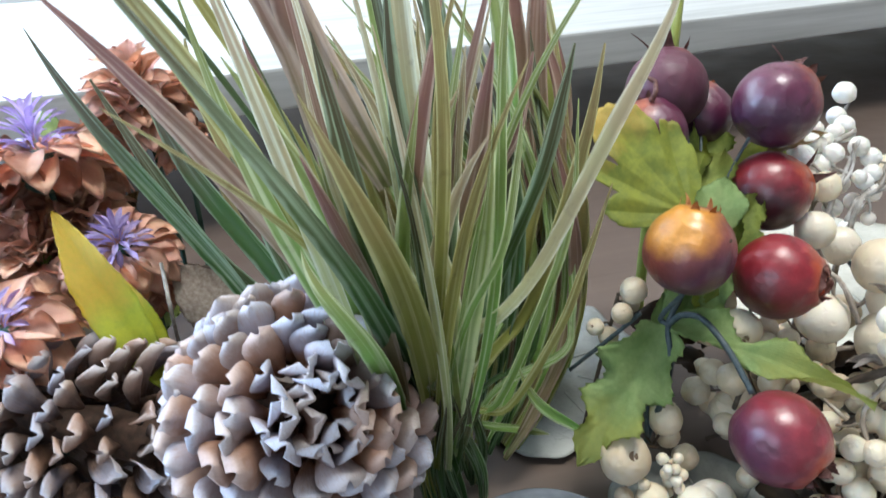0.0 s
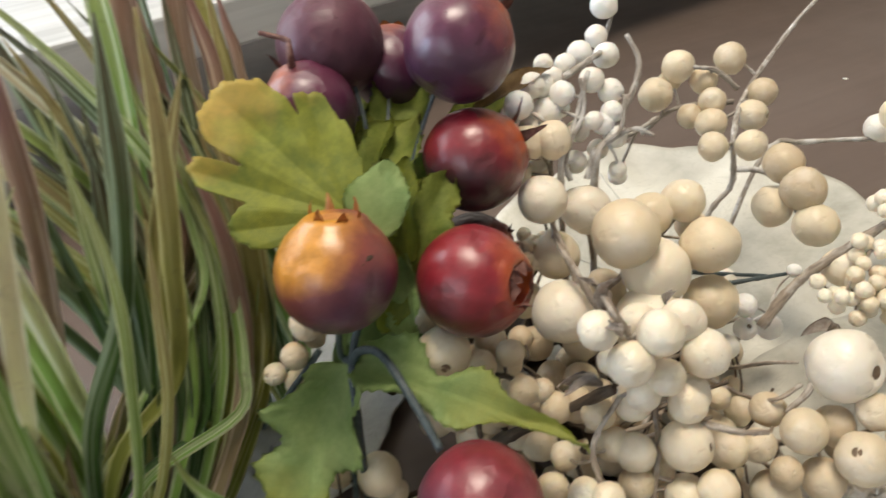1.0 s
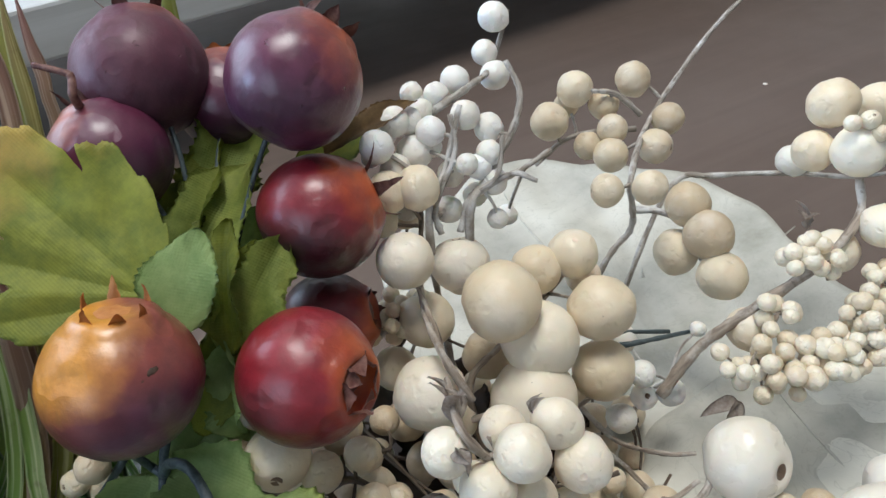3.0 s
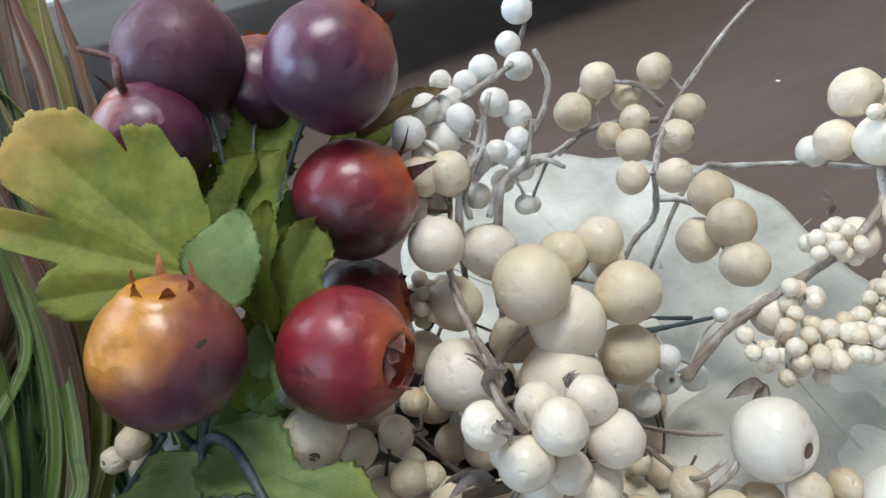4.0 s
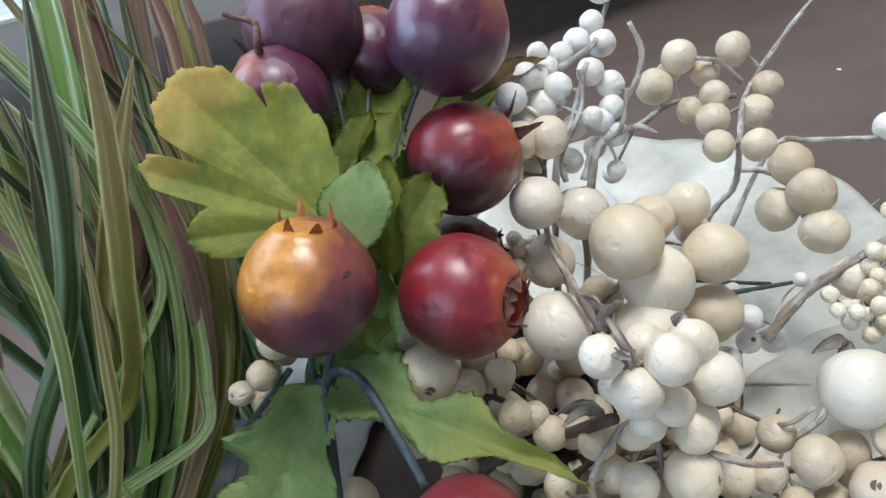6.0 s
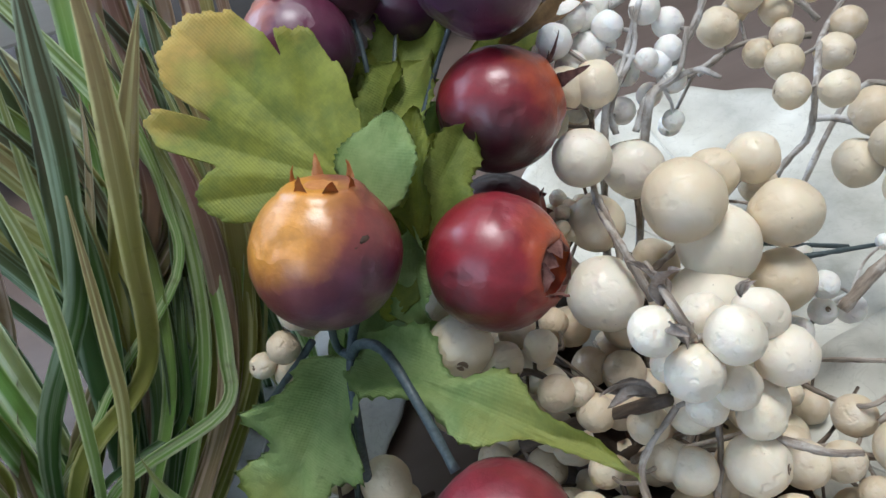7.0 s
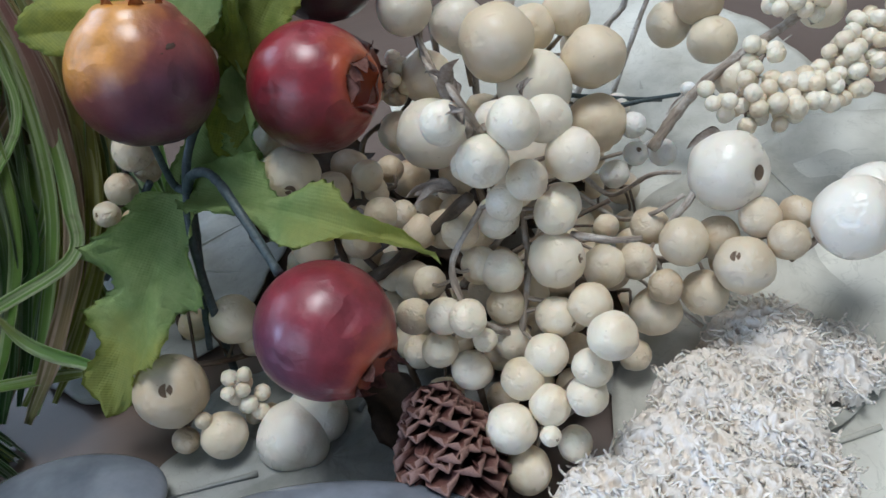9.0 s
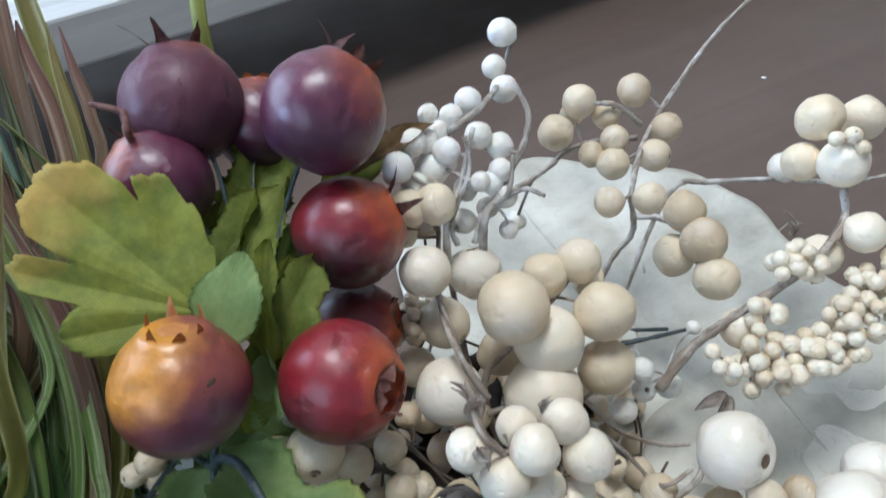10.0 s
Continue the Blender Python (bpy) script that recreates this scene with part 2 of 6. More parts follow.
IVORY = berry_material("ivory_berry_skin", (0.86, 0.79, 0.64), (0.72, 0.60, 0.42), (0.24, 0.18, 0.10), 0.40)
CREAM = berry_material("cream_white_berry_skin", (0.82, 0.745, 0.605), (0.76, 0.665, 0.51), (0.26, 0.19, 0.11), 0.38)
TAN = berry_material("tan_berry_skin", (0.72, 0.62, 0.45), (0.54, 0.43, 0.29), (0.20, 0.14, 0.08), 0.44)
CHALK = berry_material("chalk_white_berry_skin", (0.86, 0.85, 0.82), (0.76, 0.72, 0.64), (0.20, 0.18, 0.16), 0.5)
MILK = berry_material("milk_white_pod_skin", (0.80, 0.75, 0.65), (0.76, 0.69, 0.57), (0.40, 0.32, 0.22), 0.30)
SCAR = plain_material("brown_scar", (0.16, 0.09, 0.05), (0.34, 0.25, 0.17), 900, 0.8, 0.8)
TWIG = bark_material("grey_brown_twig_bark", (0.13, 0.095, 0.07), (0.31, 0.25, 0.195), (0.50, 0.43, 0.355), (0.62, 0.58, 0.52), 0.10)
PALETWIG = bark_material("white_washed_twig", (0.13, 0.105, 0.085), (0.33, 0.29, 0.245), (0.52, 0.48, 0.43), (0.66, 0.65, 0.63), 0.12)
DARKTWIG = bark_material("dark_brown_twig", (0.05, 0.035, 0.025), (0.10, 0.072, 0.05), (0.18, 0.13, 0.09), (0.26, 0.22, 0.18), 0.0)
WIRE = plain_material("blue_green_wrapped_wire", (0.035, 0.05, 0.055), (0.075, 0.10, 0.105), 700, 0.45, 0.4)
CALYX = plain_material("dried_calyx", (0.09, 0.03, 0.028), (0.24, 0.12, 0.09), 500, 0.6, 0.5)
CALYX_ROSE = plain_material("rosy_brown_calyx", (0.20, 0.075, 0.06), (0.42, 0.22, 0.18), 380, 0.45, 0.5)
CALYX_ORANGE = plain_material("orange_calyx", (0.42, 0.15, 0.04), (0.55, 0.25, 0.08), 400, 0.5, 0.4)
HUSK = plain_material("grey_brown_husk", (0.30, 0.24, 0.20), (0.52, 0.46, 0.40), 500, 0.75, 0.5)
LEAF = leaf_material("green_cloth_leaf", (0.30, 0.33, 0.045), (0.16, 0.20, 0.03), (0.54, 0.34, 0.065))
LEAF_DEEP = leaf_material("deep_green_cloth_leaf", (0.42, 0.47, 0.11), (0.22, 0.29, 0.06), (0.46, 0.48, 0.12))
LEAF_FRESH = leaf_material("fresh_green_cloth_leaf", (0.44, 0.55, 0.23), (0.29, 0.41, 0.15), (0.50, 0.51, 0.14))
DRYLEAF = leaf_material("dry_brown_leaf", (0.30, 0.19, 0.075), (0.14, 0.085, 0.04), (0.26, 0.16, 0.07), 0.3)
YELLOWLEAF = leaf_material("yellow_green_leaf", (0.62, 0.64, 0.06), (0.46, 0.52, 0.06), (0.74, 0.50, 0.08), 0.4)
BLADES = [
    blade_material("blade_green", (0.27, 0.46, 0.13), (0.36, 0.54, 0.17), (0.42, 0.46, 0.19), (0.86, 0.92, 0.68)),
    blade_material("blade_olive", (0.30, 0.36, 0.09), (0.44, 0.45, 0.13), (0.44, 0.35, 0.18), (0.76, 0.76, 0.44)),
    blade_material("blade_rust", (0.26, 0.26, 0.11), (0.40, 0.30, 0.19), (0.40, 0.23, 0.21), (0.72, 0.60, 0.50)),
    blade_material("blade_dark", (0.08, 0.17, 0.06), (0.12, 0.22, 0.07), (0.18, 0.16, 0.10), (0.50, 0.60, 0.44)),
    blade_material("blade_straw", (0.50, 0.58, 0.26), (0.72, 0.75, 0.46), (0.64, 0.54, 0.38), (0.95, 0.97, 0.86)),
]
TABLE = wood_table_material()
PALELEAF = pale_leaf_material("bleached_leaf_skin", ((0.31, 0.30, 0.245), (0.44, 0.425, 0.365), (0.56, 0.545, 0.48)))
# Darker copy of the bleached skin: shade under grass and fruit as colour.
SHADELEAF = pale_leaf_material("shaded_leaf_skin", ((0.16, 0.165, 0.15), (0.24, 0.245, 0.23), (0.36, 0.36, 0.33)))
WHITEBOARD = streak_material("white_washed_wood", [(0.3, (0.38, 0.38, 0.365)), (0.55, (0.52, 0.52, 0.505)), (0.75, (0.62, 0.62, 0.61))], (0.06, 1, 1), 55, 0.5, 0.25)
WALL = plain_material("matt_wall_paint", (0.60, 0.59, 0.56), (0.64, 0.63, 0.60), 12, 0.9, 0.05)
CEILING = plain_material("white_ceiling_paint", (0.74, 0.74, 0.72), (0.78, 0.78, 0.76), 10, 0.9, 0.05)
FLOORWOOD = streak_material("brown_floor_wood", [(0.3, (0.14, 0.09, 0.06)), (0.7, (0.25, 0.17, 0.11))], (0.08, 1, 1), 30, 0.5, 0.2)
# On the two large cones the third, bluish hue paints cool highlights.
CONE_SCALE = cone_material("pinecone_scale", 0.0215, (0.09, 0.05, 0.034), (0.33, 0.21, 0.15), (0.54, 0.50, 0.48), ((0.40, 0.19, 0.10), (0.36, 0.30, 0.27), (0.26, 0.31, 0.44)))
CONE_OPEN = cone_material("open_pinecone_scale", 0.0215, (0.26, 0.12, 0.065), (0.40, 0.25, 0.18), (0.68, 0.62, 0.61), ((0.52, 0.23, 0.11), (0.46, 0.38, 0.35), (0.48, 0.55, 0.74)))
CONE_CORE = plain_material("pinecone_core", (0.05, 0.03, 0.02), (0.11, 0.06, 0.04), 300, 0.8, 0.6)
CONE_RED = cone_material("red_brown_cone_scale", 0.0080, (0.030, 0.012, 0.011), (0.10, 0.038, 0.032), (0.44, 0.28, 0.22), ((0.12, 0.045, 0.038), (0.16, 0.065, 0.052), (0.20, 0.09, 0.07)))
MOSS = plain_material("bleached_moss", (0.80, 0.72, 0.63), (0.87, 0.81, 0.73), 220, 0.9, 0.2, Subsurface_Weight=0.3, Subsurface_Radius=(1.0, 0.8, 0.6), Subsurface_Scale=0.001)
MOSS_BED = plain_material("moss_bed", (0.76, 0.68, 0.59), (0.86, 0.80, 0.72), 420, 0.9, 0.8)
STONE = plain_material("polished_grey_stone", (0.11, 0.125, 0.15), (0.22, 0.24, 0.28), 45, 0.20, 0.06, Coat_Weight=0.3)
PETAL = streak_material("rust_petal", [(0.3, (0.70, 0.36, 0.22)), (0.55, (0.84, 0.54, 0.37)), (0.75, (0.92, 0.74, 0.58))], (1, 1, 0.2), 240, 0.6, 0.3, 0.45, (0.72, 0.42, 0.40))
LILAC = streak_material("lilac_floret", [(0.3, (0.52, 0.40, 0.74)), (0.7, (0.76, 0.66, 0.90))], (1, 1, 0.3), 300, 0.6, 0.3)
CUP = plain_material("dark_green_calyx", (0.03, 0.07, 0.05), (0.06, 0.11, 0.08), 300, 0.7, 0.3)
WINDOWFRAME = plain_material("white_window_paint", (0.76, 0.76, 0.74), (0.80, 0.80, 0.78), 20, 0.5, 0.05)
LAMPGLOW = Nodes("lamp_diffuser", 0.5, Emission_Color=(1.0, 0.93, 0.84, 1), Emission_Strength=3.0).mat


# ---- building helpers ----
def mesh_of(name, bm, *mats, smooth=True):
    me = bpy.data.meshes.new(name)
    bm.normal_update()
    bm.to_mesh(me)
    bm.free()
    for m in mats:
        me.materials.append(m)
    if smooth:
        me.shade_smooth()
    return me


def link_part(name, me, parent=None, m=None, label=""):
    ob = new(name, me)
    if parent is not None:
        ob.parent = parent
    if m is not None:
        ob.matrix_local = m
    if label:
        ob["label"] = label
    return ob


def part(name, bm, mat, parent=None, label="", m=None, smooth=True):
    return link_part(name, mesh_of(name, bm, *(mat if isinstance(mat, (list, tuple)) else (mat,)), smooth=smooth), parent, m, label)


def thing(name, at, label, category, group="", kind=""):
    ob = new(name)
    ob.empty_display_size = 0.01
    ob.location = at
    bpy.context.view_layer.update()
    return tagged(ob, label, category, group, kind)


def box(bm, lo, hi, bevel=0.0):
    r = bmesh.ops.create_cube(bm, size=1.0)
    for v in r["verts"]:
        v.co = Vector([l + (c + 0.5) * (h - l) for c, l, h in zip(v.co, lo, hi)])
    if bevel:
        es = list({e for v in r["verts"] for e in v.link_edges})
        bmesh.ops.bevel(bm, geom=es, offset=bevel, segments=2, affect="EDGES", profile=0.6)


def frame_on(z_axis, hint=(0, 0, 1)):
    """A turn whose local z axis is the given way."""
    z = Vector(z_axis).normalized()
    h = Vector(hint)
    if abs(z.dot(h.normalized())) > 0.97:
        h = Vector((0, 1, 0))
    x = h.cross(z).normalized()
    y = z.cross(x)
    return Matrix((x, y, z)).transposed()


def smooth_path(pts, steps=8):
    """Points along a smooth line through the given ones."""
    pts = [Vector(p) for p in pts]
    if len(pts) < 3:
        return [pts[0].lerp(pts[-1], i / steps) for i in range(steps + 1)]
    out = []
    ext = [2 * pts[0] - pts[1]] + pts + [2 * pts[-1] - pts[-2]]
    for i in range(1, len(ext) - 2):
        a, b, c, d = ext[i - 1 : i + 3]
        for j in range(steps):
            t = j / steps
            out.append(0.5 * (2 * b + (c - a) * t + (2 * a - 5 * b + 4 * c - d) * t * t + (3 * b - a - 3 * c + d) * t**3))
    return out + [pts[-1]]


def tube(bm, pts, r0, r1, sides=8, wobble=0.0, rnd=random):
    """A tapering, slightly uneven round stem along a line."""
    n = len(pts)
    side = None
    rings = []
    uv = bm.loops.layers.uv.verify()
    run = [0.0]
    for a, b in zip(pts, pts[1:]):
        run.append(run[-1] + (b - a).length)
    for i, p in enumerate(pts):
        d = (pts[min(i + 1, n - 1)] - pts[max(i - 1, 0)]).normalized()
        if side is None:
            side = d.orthogonal().normalized()
        side = (side - d * side.dot(d)).normalized()
        up = d.cross(side)
        r = (r0 + (r1 - r0) * i / max(n - 1, 1)) * (1 + wobble * (rnd.random() - 0.5))
        ring = []
        for k in range(sides):
            a = 2 * math.pi * k / sides
            q = r * (1 + wobble * 0.6 * (rnd.random() - 0.5))
            ring.append(bm.verts.new(p + side * math.cos(a) * q + up * math.sin(a) * q))
        rings.append(ring)
    for i, (a, b) in enumerate(zip(rings, rings[1:])):
        for k in range(sides):
            f = bm.faces.new((a[k], a[(k + 1) % sides], b[(k + 1) % sides], b[k]))
            for lp, (ku, kv) in zip(f.loops, ((k, i), (k + 1, i), (k + 1, i + 1), (k, i + 1))):
                lp[uv].uv = (ku / sides, run[kv])
    bm.faces.new(rings[0][::-1])
    bm.faces.new(rings[-1])


def ball(bm, r, us=24, vs=16, shape=None):
    """A round body; shape(unit vector) gives the factor on its radius."""
    res = bmesh.ops.create_uvsphere(bm, u_segments=us, v_segments=vs, radius=1.0)
    for v in res["verts"]:
        d = v.co.normalized()
        v.co = d * r * (shape(d) if shape else 1.0)
    return res["verts"]


# ---- the room ----
def boxes(name, mat, parts, label, category, m=ROOM, kind="structure", bevel=0.0):
    bm = bmesh.new()
    for lo, hi in parts:
        box(bm, lo, hi, bevel)
    ob = part(name, bm, mat, None, smooth=False)
    ob.matrix_world = m
    return tagged(ob, label, category, "", kind)


boxes("floor", FLOORWOOD, [((-1.6, -2.4, -0.80), (2.0, 0.5, -0.75))], "brown wooden floor below the table", "floor")
boxes("ceiling", CEILING, [((-1.7, -2.5, 1.70), (2.1, 0.6, 1.78))], "plain white painted ceiling", "ceiling")
boxes("wall_north", WALL, [((-1.6, 0.45, -0.75), (2.0, 0.55, 0.14)), ((-1.6, 0.45, 1.20), (2.0, 0.55, 1.70)), ((-1.6, 0.45, 0.14), (-1.4, 0.55, 1.20)), ((-0.2, 0.45, 0.14), (2.0, 0.55, 1.20))], "pale painted wall with a window opening", "wall")
boxes("wall_west", WALL, [((-1.7, -2.4, -0.75), (-1.6, 0.55, 0.15)), ((-1.7, -2.4, 1.35), (-1.6, 0.55, 1.70)), ((-1.7, -2.4, 0.15), (-1.6, -1.90, 1.35)), ((-1.7, -0.60, 0.15), (-1.6, -0.45, 1.35)), ((-1.7, 0.25, 0.15), (-1.6, 0.55, 1.35))], "pale painted wall with a wide window opening", "wall")
boxes("wall_east", WALL, [((2.0, -2.4, -0.75), (2.1, 0.55, 1.70))], "plain pale painted wall", "wall")
boxes("wall_south", WALL, [((-1.7, -2.5, -0.75), (2.1, -2.4, 1.70))], "plain pale painted wall", "wall")


def window(name, bars, label):
    boxes(name, WINDOWFRAME, bars, label, "window", bevel=0.004)


window("window_1", [((-1.4, 0.47, 0.14), (-0.2, 0.52, 0.19)), ((-1.4, 0.47, 1.15), (-0.2, 0.52, 1.20)), ((-1.4, 0.47, 0.19), (-1.35, 0.52, 1.15)), ((-0.25, 0.47, 0.19), (-0.2, 0.52, 1.15)), ((-0.82, 0.475, 0.19), (-0.78, 0.515, 1.15))], "unseen white painted window frame in the wall")
# The front one of these two is an added opening for the fill lamp.
for wname, v0, v1 in (("window_2", -1.90, -0.60), ("window_3", -0.45, 0.25)):
    vm = (v0 + v1) / 2
    window(wname, [((-1.68, v0, 0.15), (-1.63, v1, 0.20)), ((-1.68, v0, 1.30), (-1.63, v1, 1.35)), ((-1.68, v0, 0.20), (-1.63, v0 + 0.05, 1.30)), ((-1.68, v1 - 0.05, 0.20), (-1.63, v1, 1.30)), ((-1.675, vm - 0.02, 0.20), (-1.635, vm + 0.02, 1.30))], "unseen white painted window frame in the wall")

# Table, white board on blocks, ceiling lamp.
tab = thing("table", (0.0, 0.2, -0.75), "dark brown varnished wooden table under the craft supplies", "table")
bm = bmesh.new()
box(bm, (-0.95, -1.05, -0.032), (1.25, 0.40, 0.0), 0.004)
top = part("tabletop", bm, TABLE, tab, smooth=False)
top.matrix_world = ROOM
for lu, lv in ((-0.88, -0.98), (1.18, -0.98), (-0.88, 0.33), (1.18, 0.33)):
    bm = bmesh.new()
    box(bm, (lu - 0.03, lv - 0.03, -0.75), (lu + 0.03, lv + 0.03, -0.033), 0.003)
    leg = part("leg", bm, TABLE, tab, smooth=False)
    leg.matrix_world = ROOM
SHELF = Matrix.Translation((0.0, 0.522, 0.0)) @ Matrix.Rotation(radians(30.0), 4, "Z")
board = thing("white_board", SHELF @ Vector((0, 0.2, 0.0)), "white-washed wooden board raised on blocks behind the flowers", "shelf board")
bm = bmesh.new()
box(bm, (-0.75, 0.0, 0.086), (1.00, 0.34, 0.115), 0.0022)
part("plank", bm, WHITEBOARD, board, smooth=False).matrix_world = SHELF
for u0 in (-0.70, 0.85):
    bm = bmesh.new()
    box(bm, (u0, 0.05, 0.0005), (u0 + 0.09, 0.31, 0.0858), 0.002)
    part("support_block", bm, WHITEBOARD, board, smooth=False).matrix_world = SHELF
lamp = thing("ceiling_lamp", ROOM @ Vector((0.0, -0.36, 1.70)), "square white ceiling lamp above the table", "lamp")
bm = bmesh.new()
box(bm, (-0.31, -0.67, 1.655), (0.31, -0.05, 1.699), 0.006)
part("lamp_body", bm, WINDOWFRAME, lamp, smooth=False).matrix_world = ROOM
bm = bmesh.new()
box(bm, (-0.28, -0.64, 1.640), (0.28, -0.08, 1.653), 0.004)
part("diffuser", bm, LAMPGLOW, lamp, smooth=False).matrix_world = ROOM


# ---- pomegranate pick ----
def fruit_body(seed, r, hollow):
    rnd = random.Random(seed)
    off = Vector((rnd.random() * 9, rnd.random() * 9, rnd.random() * 9))

    def shape(d):
        s = 0.985 + 0.018 * noise.noise(d * 1.4 + off) + 0.006 * noise.noise(d * 6 + off)
        lat = d.z
        if lat > 0.80:  # the crown sits in a shallow collar
            s += 0.05 * math.sin((lat - 0.80) / 0.2 * math.pi) - hollow * max(0.0, (lat - 0.93) / 0.07) ** 0.7
        if lat < -0.9:
            s -= 0.05 * (-lat - 0.9) / 0.1
        return s

    bm = bmesh.new()
    ball(bm, r, 56, 52, shape)
    return bm


def crown_flap(r, angle, length, width, lean, curl, rnd, root=0.90, ring=0.33):
    """One dried, curled, ragged flap of a fruit's crown; lean carries it out (+) or in (-) over the opening."""
    bm = bmesh.new()
    out = Vector((math.cos(angle), math.sin(angle), 0))
    side = Vector((-math.sin(angle), math.cos(angle), 0))
    ph = rnd.random() * 9
    rows = []
    for i in range(8):
        t = i / 7
        c = out * (ring * r + length * (lean * t + curl * t * t)) + Vector((0, 0, root * r + length * (t - 0.35 * abs(curl) * t * t)))
        w = width * 0.5 * (1 - t**1.5) * (1 + 0.35 * noise.noise(Vector((t * 5, ph, 0)))) + 0.0001
        rows.append([bm.verts.new(c + side * w * q + out * (0.30 * w * q * q + 0.10 * width * noise.noise(Vector((t * 4, q * 2, ph))))) for q in (-1, -0.5, 0, 0.5, 1)])
    for a, b in zip(rows, rows[1:]):
        for k in range(4):
            bm.faces.new((a[k], a[k + 1], b[k + 1], b[k]))
    bmesh.ops.solidify(bm, geom=bm.faces[:], thickness=0.0004)
    return bm


def pomegranate(at, r, crown, parent, seed, colours, warm_way, dark_way, warm_at, dark_at, teeth=6, tooth=0.32, calyx=CALYX, label="", rough=0.42, flap=0.20, hollow=0.16, lean=(0.1, 0.9), root=0.90, ring=0.33):
    """One fruit; crown is the world direction its crown points to."""
    turn = frame_on(crown)
    inv = turn.transposed()
    mat = fruit_material("painted_fruit_skin", *colours, tuple(inv @ Vector(warm_way).normalized()), tuple(inv @ Vector(dark_way).normalized()), warm_at, dark_at, rough)
    body = part("pomegranate", fruit_body(seed, r, hollow), mat, parent, label)
    body.matrix_world = Matrix.Translation(at) @ turn.to_4x4()
    rnd = random.Random(seed + 50)
    for i in range(teeth):
        bm = crown_flap(r, 2 * math.pi * (i + 0.5 * rnd.random()) / teeth, r * tooth * rnd.uniform(0.6, 1.4), r * flap * rnd.uniform(0.7, 1.3), rnd.uniform(*lean), rnd.uniform(-0.5, 0.5), rnd, root, ring)
        link_part("calyx_tooth", mesh_of("calyx_tooth", bm, calyx), body)
    bm = bmesh.new()
    ball(bm, r * 0.30, 20, 12, lambda d: 1 + 0.2 * noise.noise(d * 4))
    bmesh.ops.scale(bm, vec=(1, 1, 0.22), verts=bm.verts)
    bmesh.ops.translate(bm, vec=(0, 0, (0.93 - hollow * 0.75) * r), verts=bm.verts)
    link_part("calyx_cup", mesh_of("calyx_cup", bm, calyx), body)
    return body


def leaf_sheet(length, width, lobes, depth, seed, fold=0.25, bend=0.15, wave=0.06, serr=0.03, nu=44, nv=7, peak=0.85):
    """A cloth leaf with a midrib fold, side lobes, a toothed edge, veins and a bend along it; it grows along y."""
    rnd = random.Random(seed)
    ph, pw = rnd.random() * 6, rnd.random() * 6
    bm = bmesh.new()
    rows = []
    for i in range(nu + 1):
        t = i / nu
        row = []
        for s in range(-nv, nv + 1):
            q = s / nv
            body = math.sin(math.pi * min(1.0, 0.04 + 0.96 * t) ** peak) ** 0.75 if t < 1 else 0.0
            lobe = 1 - depth * (0.5 + 0.5 * math.cos(2 * math.pi * lobes * t + ph + (0.7 if q > 0 else 0)))
            edge = body * lobe * (1 + serr * (1 if (i % 3 == 1) else -0.4) + 0.05 * noise.noise(Vector((t * 14, q * 0.5 + ph, seed)))) + 0.012
            x = q * width * 0.5 * edge
            y = length * (t + 0.10 * abs(q) * edge * (1 - t))
            z = abs(q) * edge * width * 0.5 * fold + bend * length * (t - t * t * 1.7)
            z += wave * width * math.sin(9 * t + 2.5 * q + pw) * abs(q)
            z -= 0.030 * width * abs(math.sin((t * 7 - abs(q) * 2.2) * math.pi)) ** 8 * (0.3 + abs(q))
            z += 0.09 * width * noise.noise(Vector((x * 60 + pw, y * 60, seed))) * (0.3 + abs(q))
            row.append(bm.verts.new((x, y, z)))
        rows.append(row)
    for a, b in zip(rows, rows[1:]):
        for k in range(2 * nv):
            bm.faces.new((a[k], a[k + 1], b[k + 1], b[k]))
    bmesh.ops.solidify(bm, geom=bm.faces[:], thickness=0.00035)
    return bm


def palm_leaf_sheet(rim, veins, seed, fold=0.1, wave=0.05):
    """A broad lobed leaf: rim gives its reach (degrees, metres) from the foot, veins the ways of its ribs; it grows along y."""
    bm = bmesh.new()
    na, nr = 190, 18
    lo, hi = rim[0][0], rim[-1][0]
    size = max(q[1] for q in rim)
    rows = []
    for i in range(na + 1):
        deg = lo + (hi - lo) * i / na
        a = radians(deg)
        k = max(j for j in range(len(rim) - 1) if rim[j][0] <= deg + 1e-9)
        t = (deg - rim[k][0]) / (rim[k + 1][0] - rim[k][0])
        t = t * t * (3 - 2 * t)
        edge = rim[k][1] * (1 - t) + rim[k + 1][1] * t
        edge *= 1 + 0.004 * (1 if i % 2 else -1) + 0.012 * math.sin(31 * a + seed) + 0.008 * math.sin(83 * a)
        vein = min(abs(deg - at) / 13 for at in veins)
        row = []
        for j in range(nr + 1):
            rr = edge * (j / nr) ** 0.9
            q = rr / size
            z = -0.07 * size * max(0.0, 0.8 - vein) * q + wave * size * math.sin(5 * a + 3 * q + seed) * q * q + fold * size * q * q
            z += 0.012 * size * math.sin(26 * q + 3 * vein) * min(vein, 1) * q
            z += 0.07 * size * noise.noise(Vector((rr * math.sin(a) * 60, rr * math.cos(a) * 60, seed))) * q
            row.append(bm.verts.new((rr * math.sin(a), rr * math.cos(a), z)))
        rows.append(row)
    for a, b in zip(rows, rows[1:]):
        for k in range(nr):
            bm.faces.new((a[k], b[k], b[k + 1], a[k + 1]))
    bmesh.ops.remove_doubles(bm, verts=bm.verts[:], dist=0.00002)
    bmesh.ops.solidify(bm, geom=bm.faces[:], thickness=0.0004)
    return bm


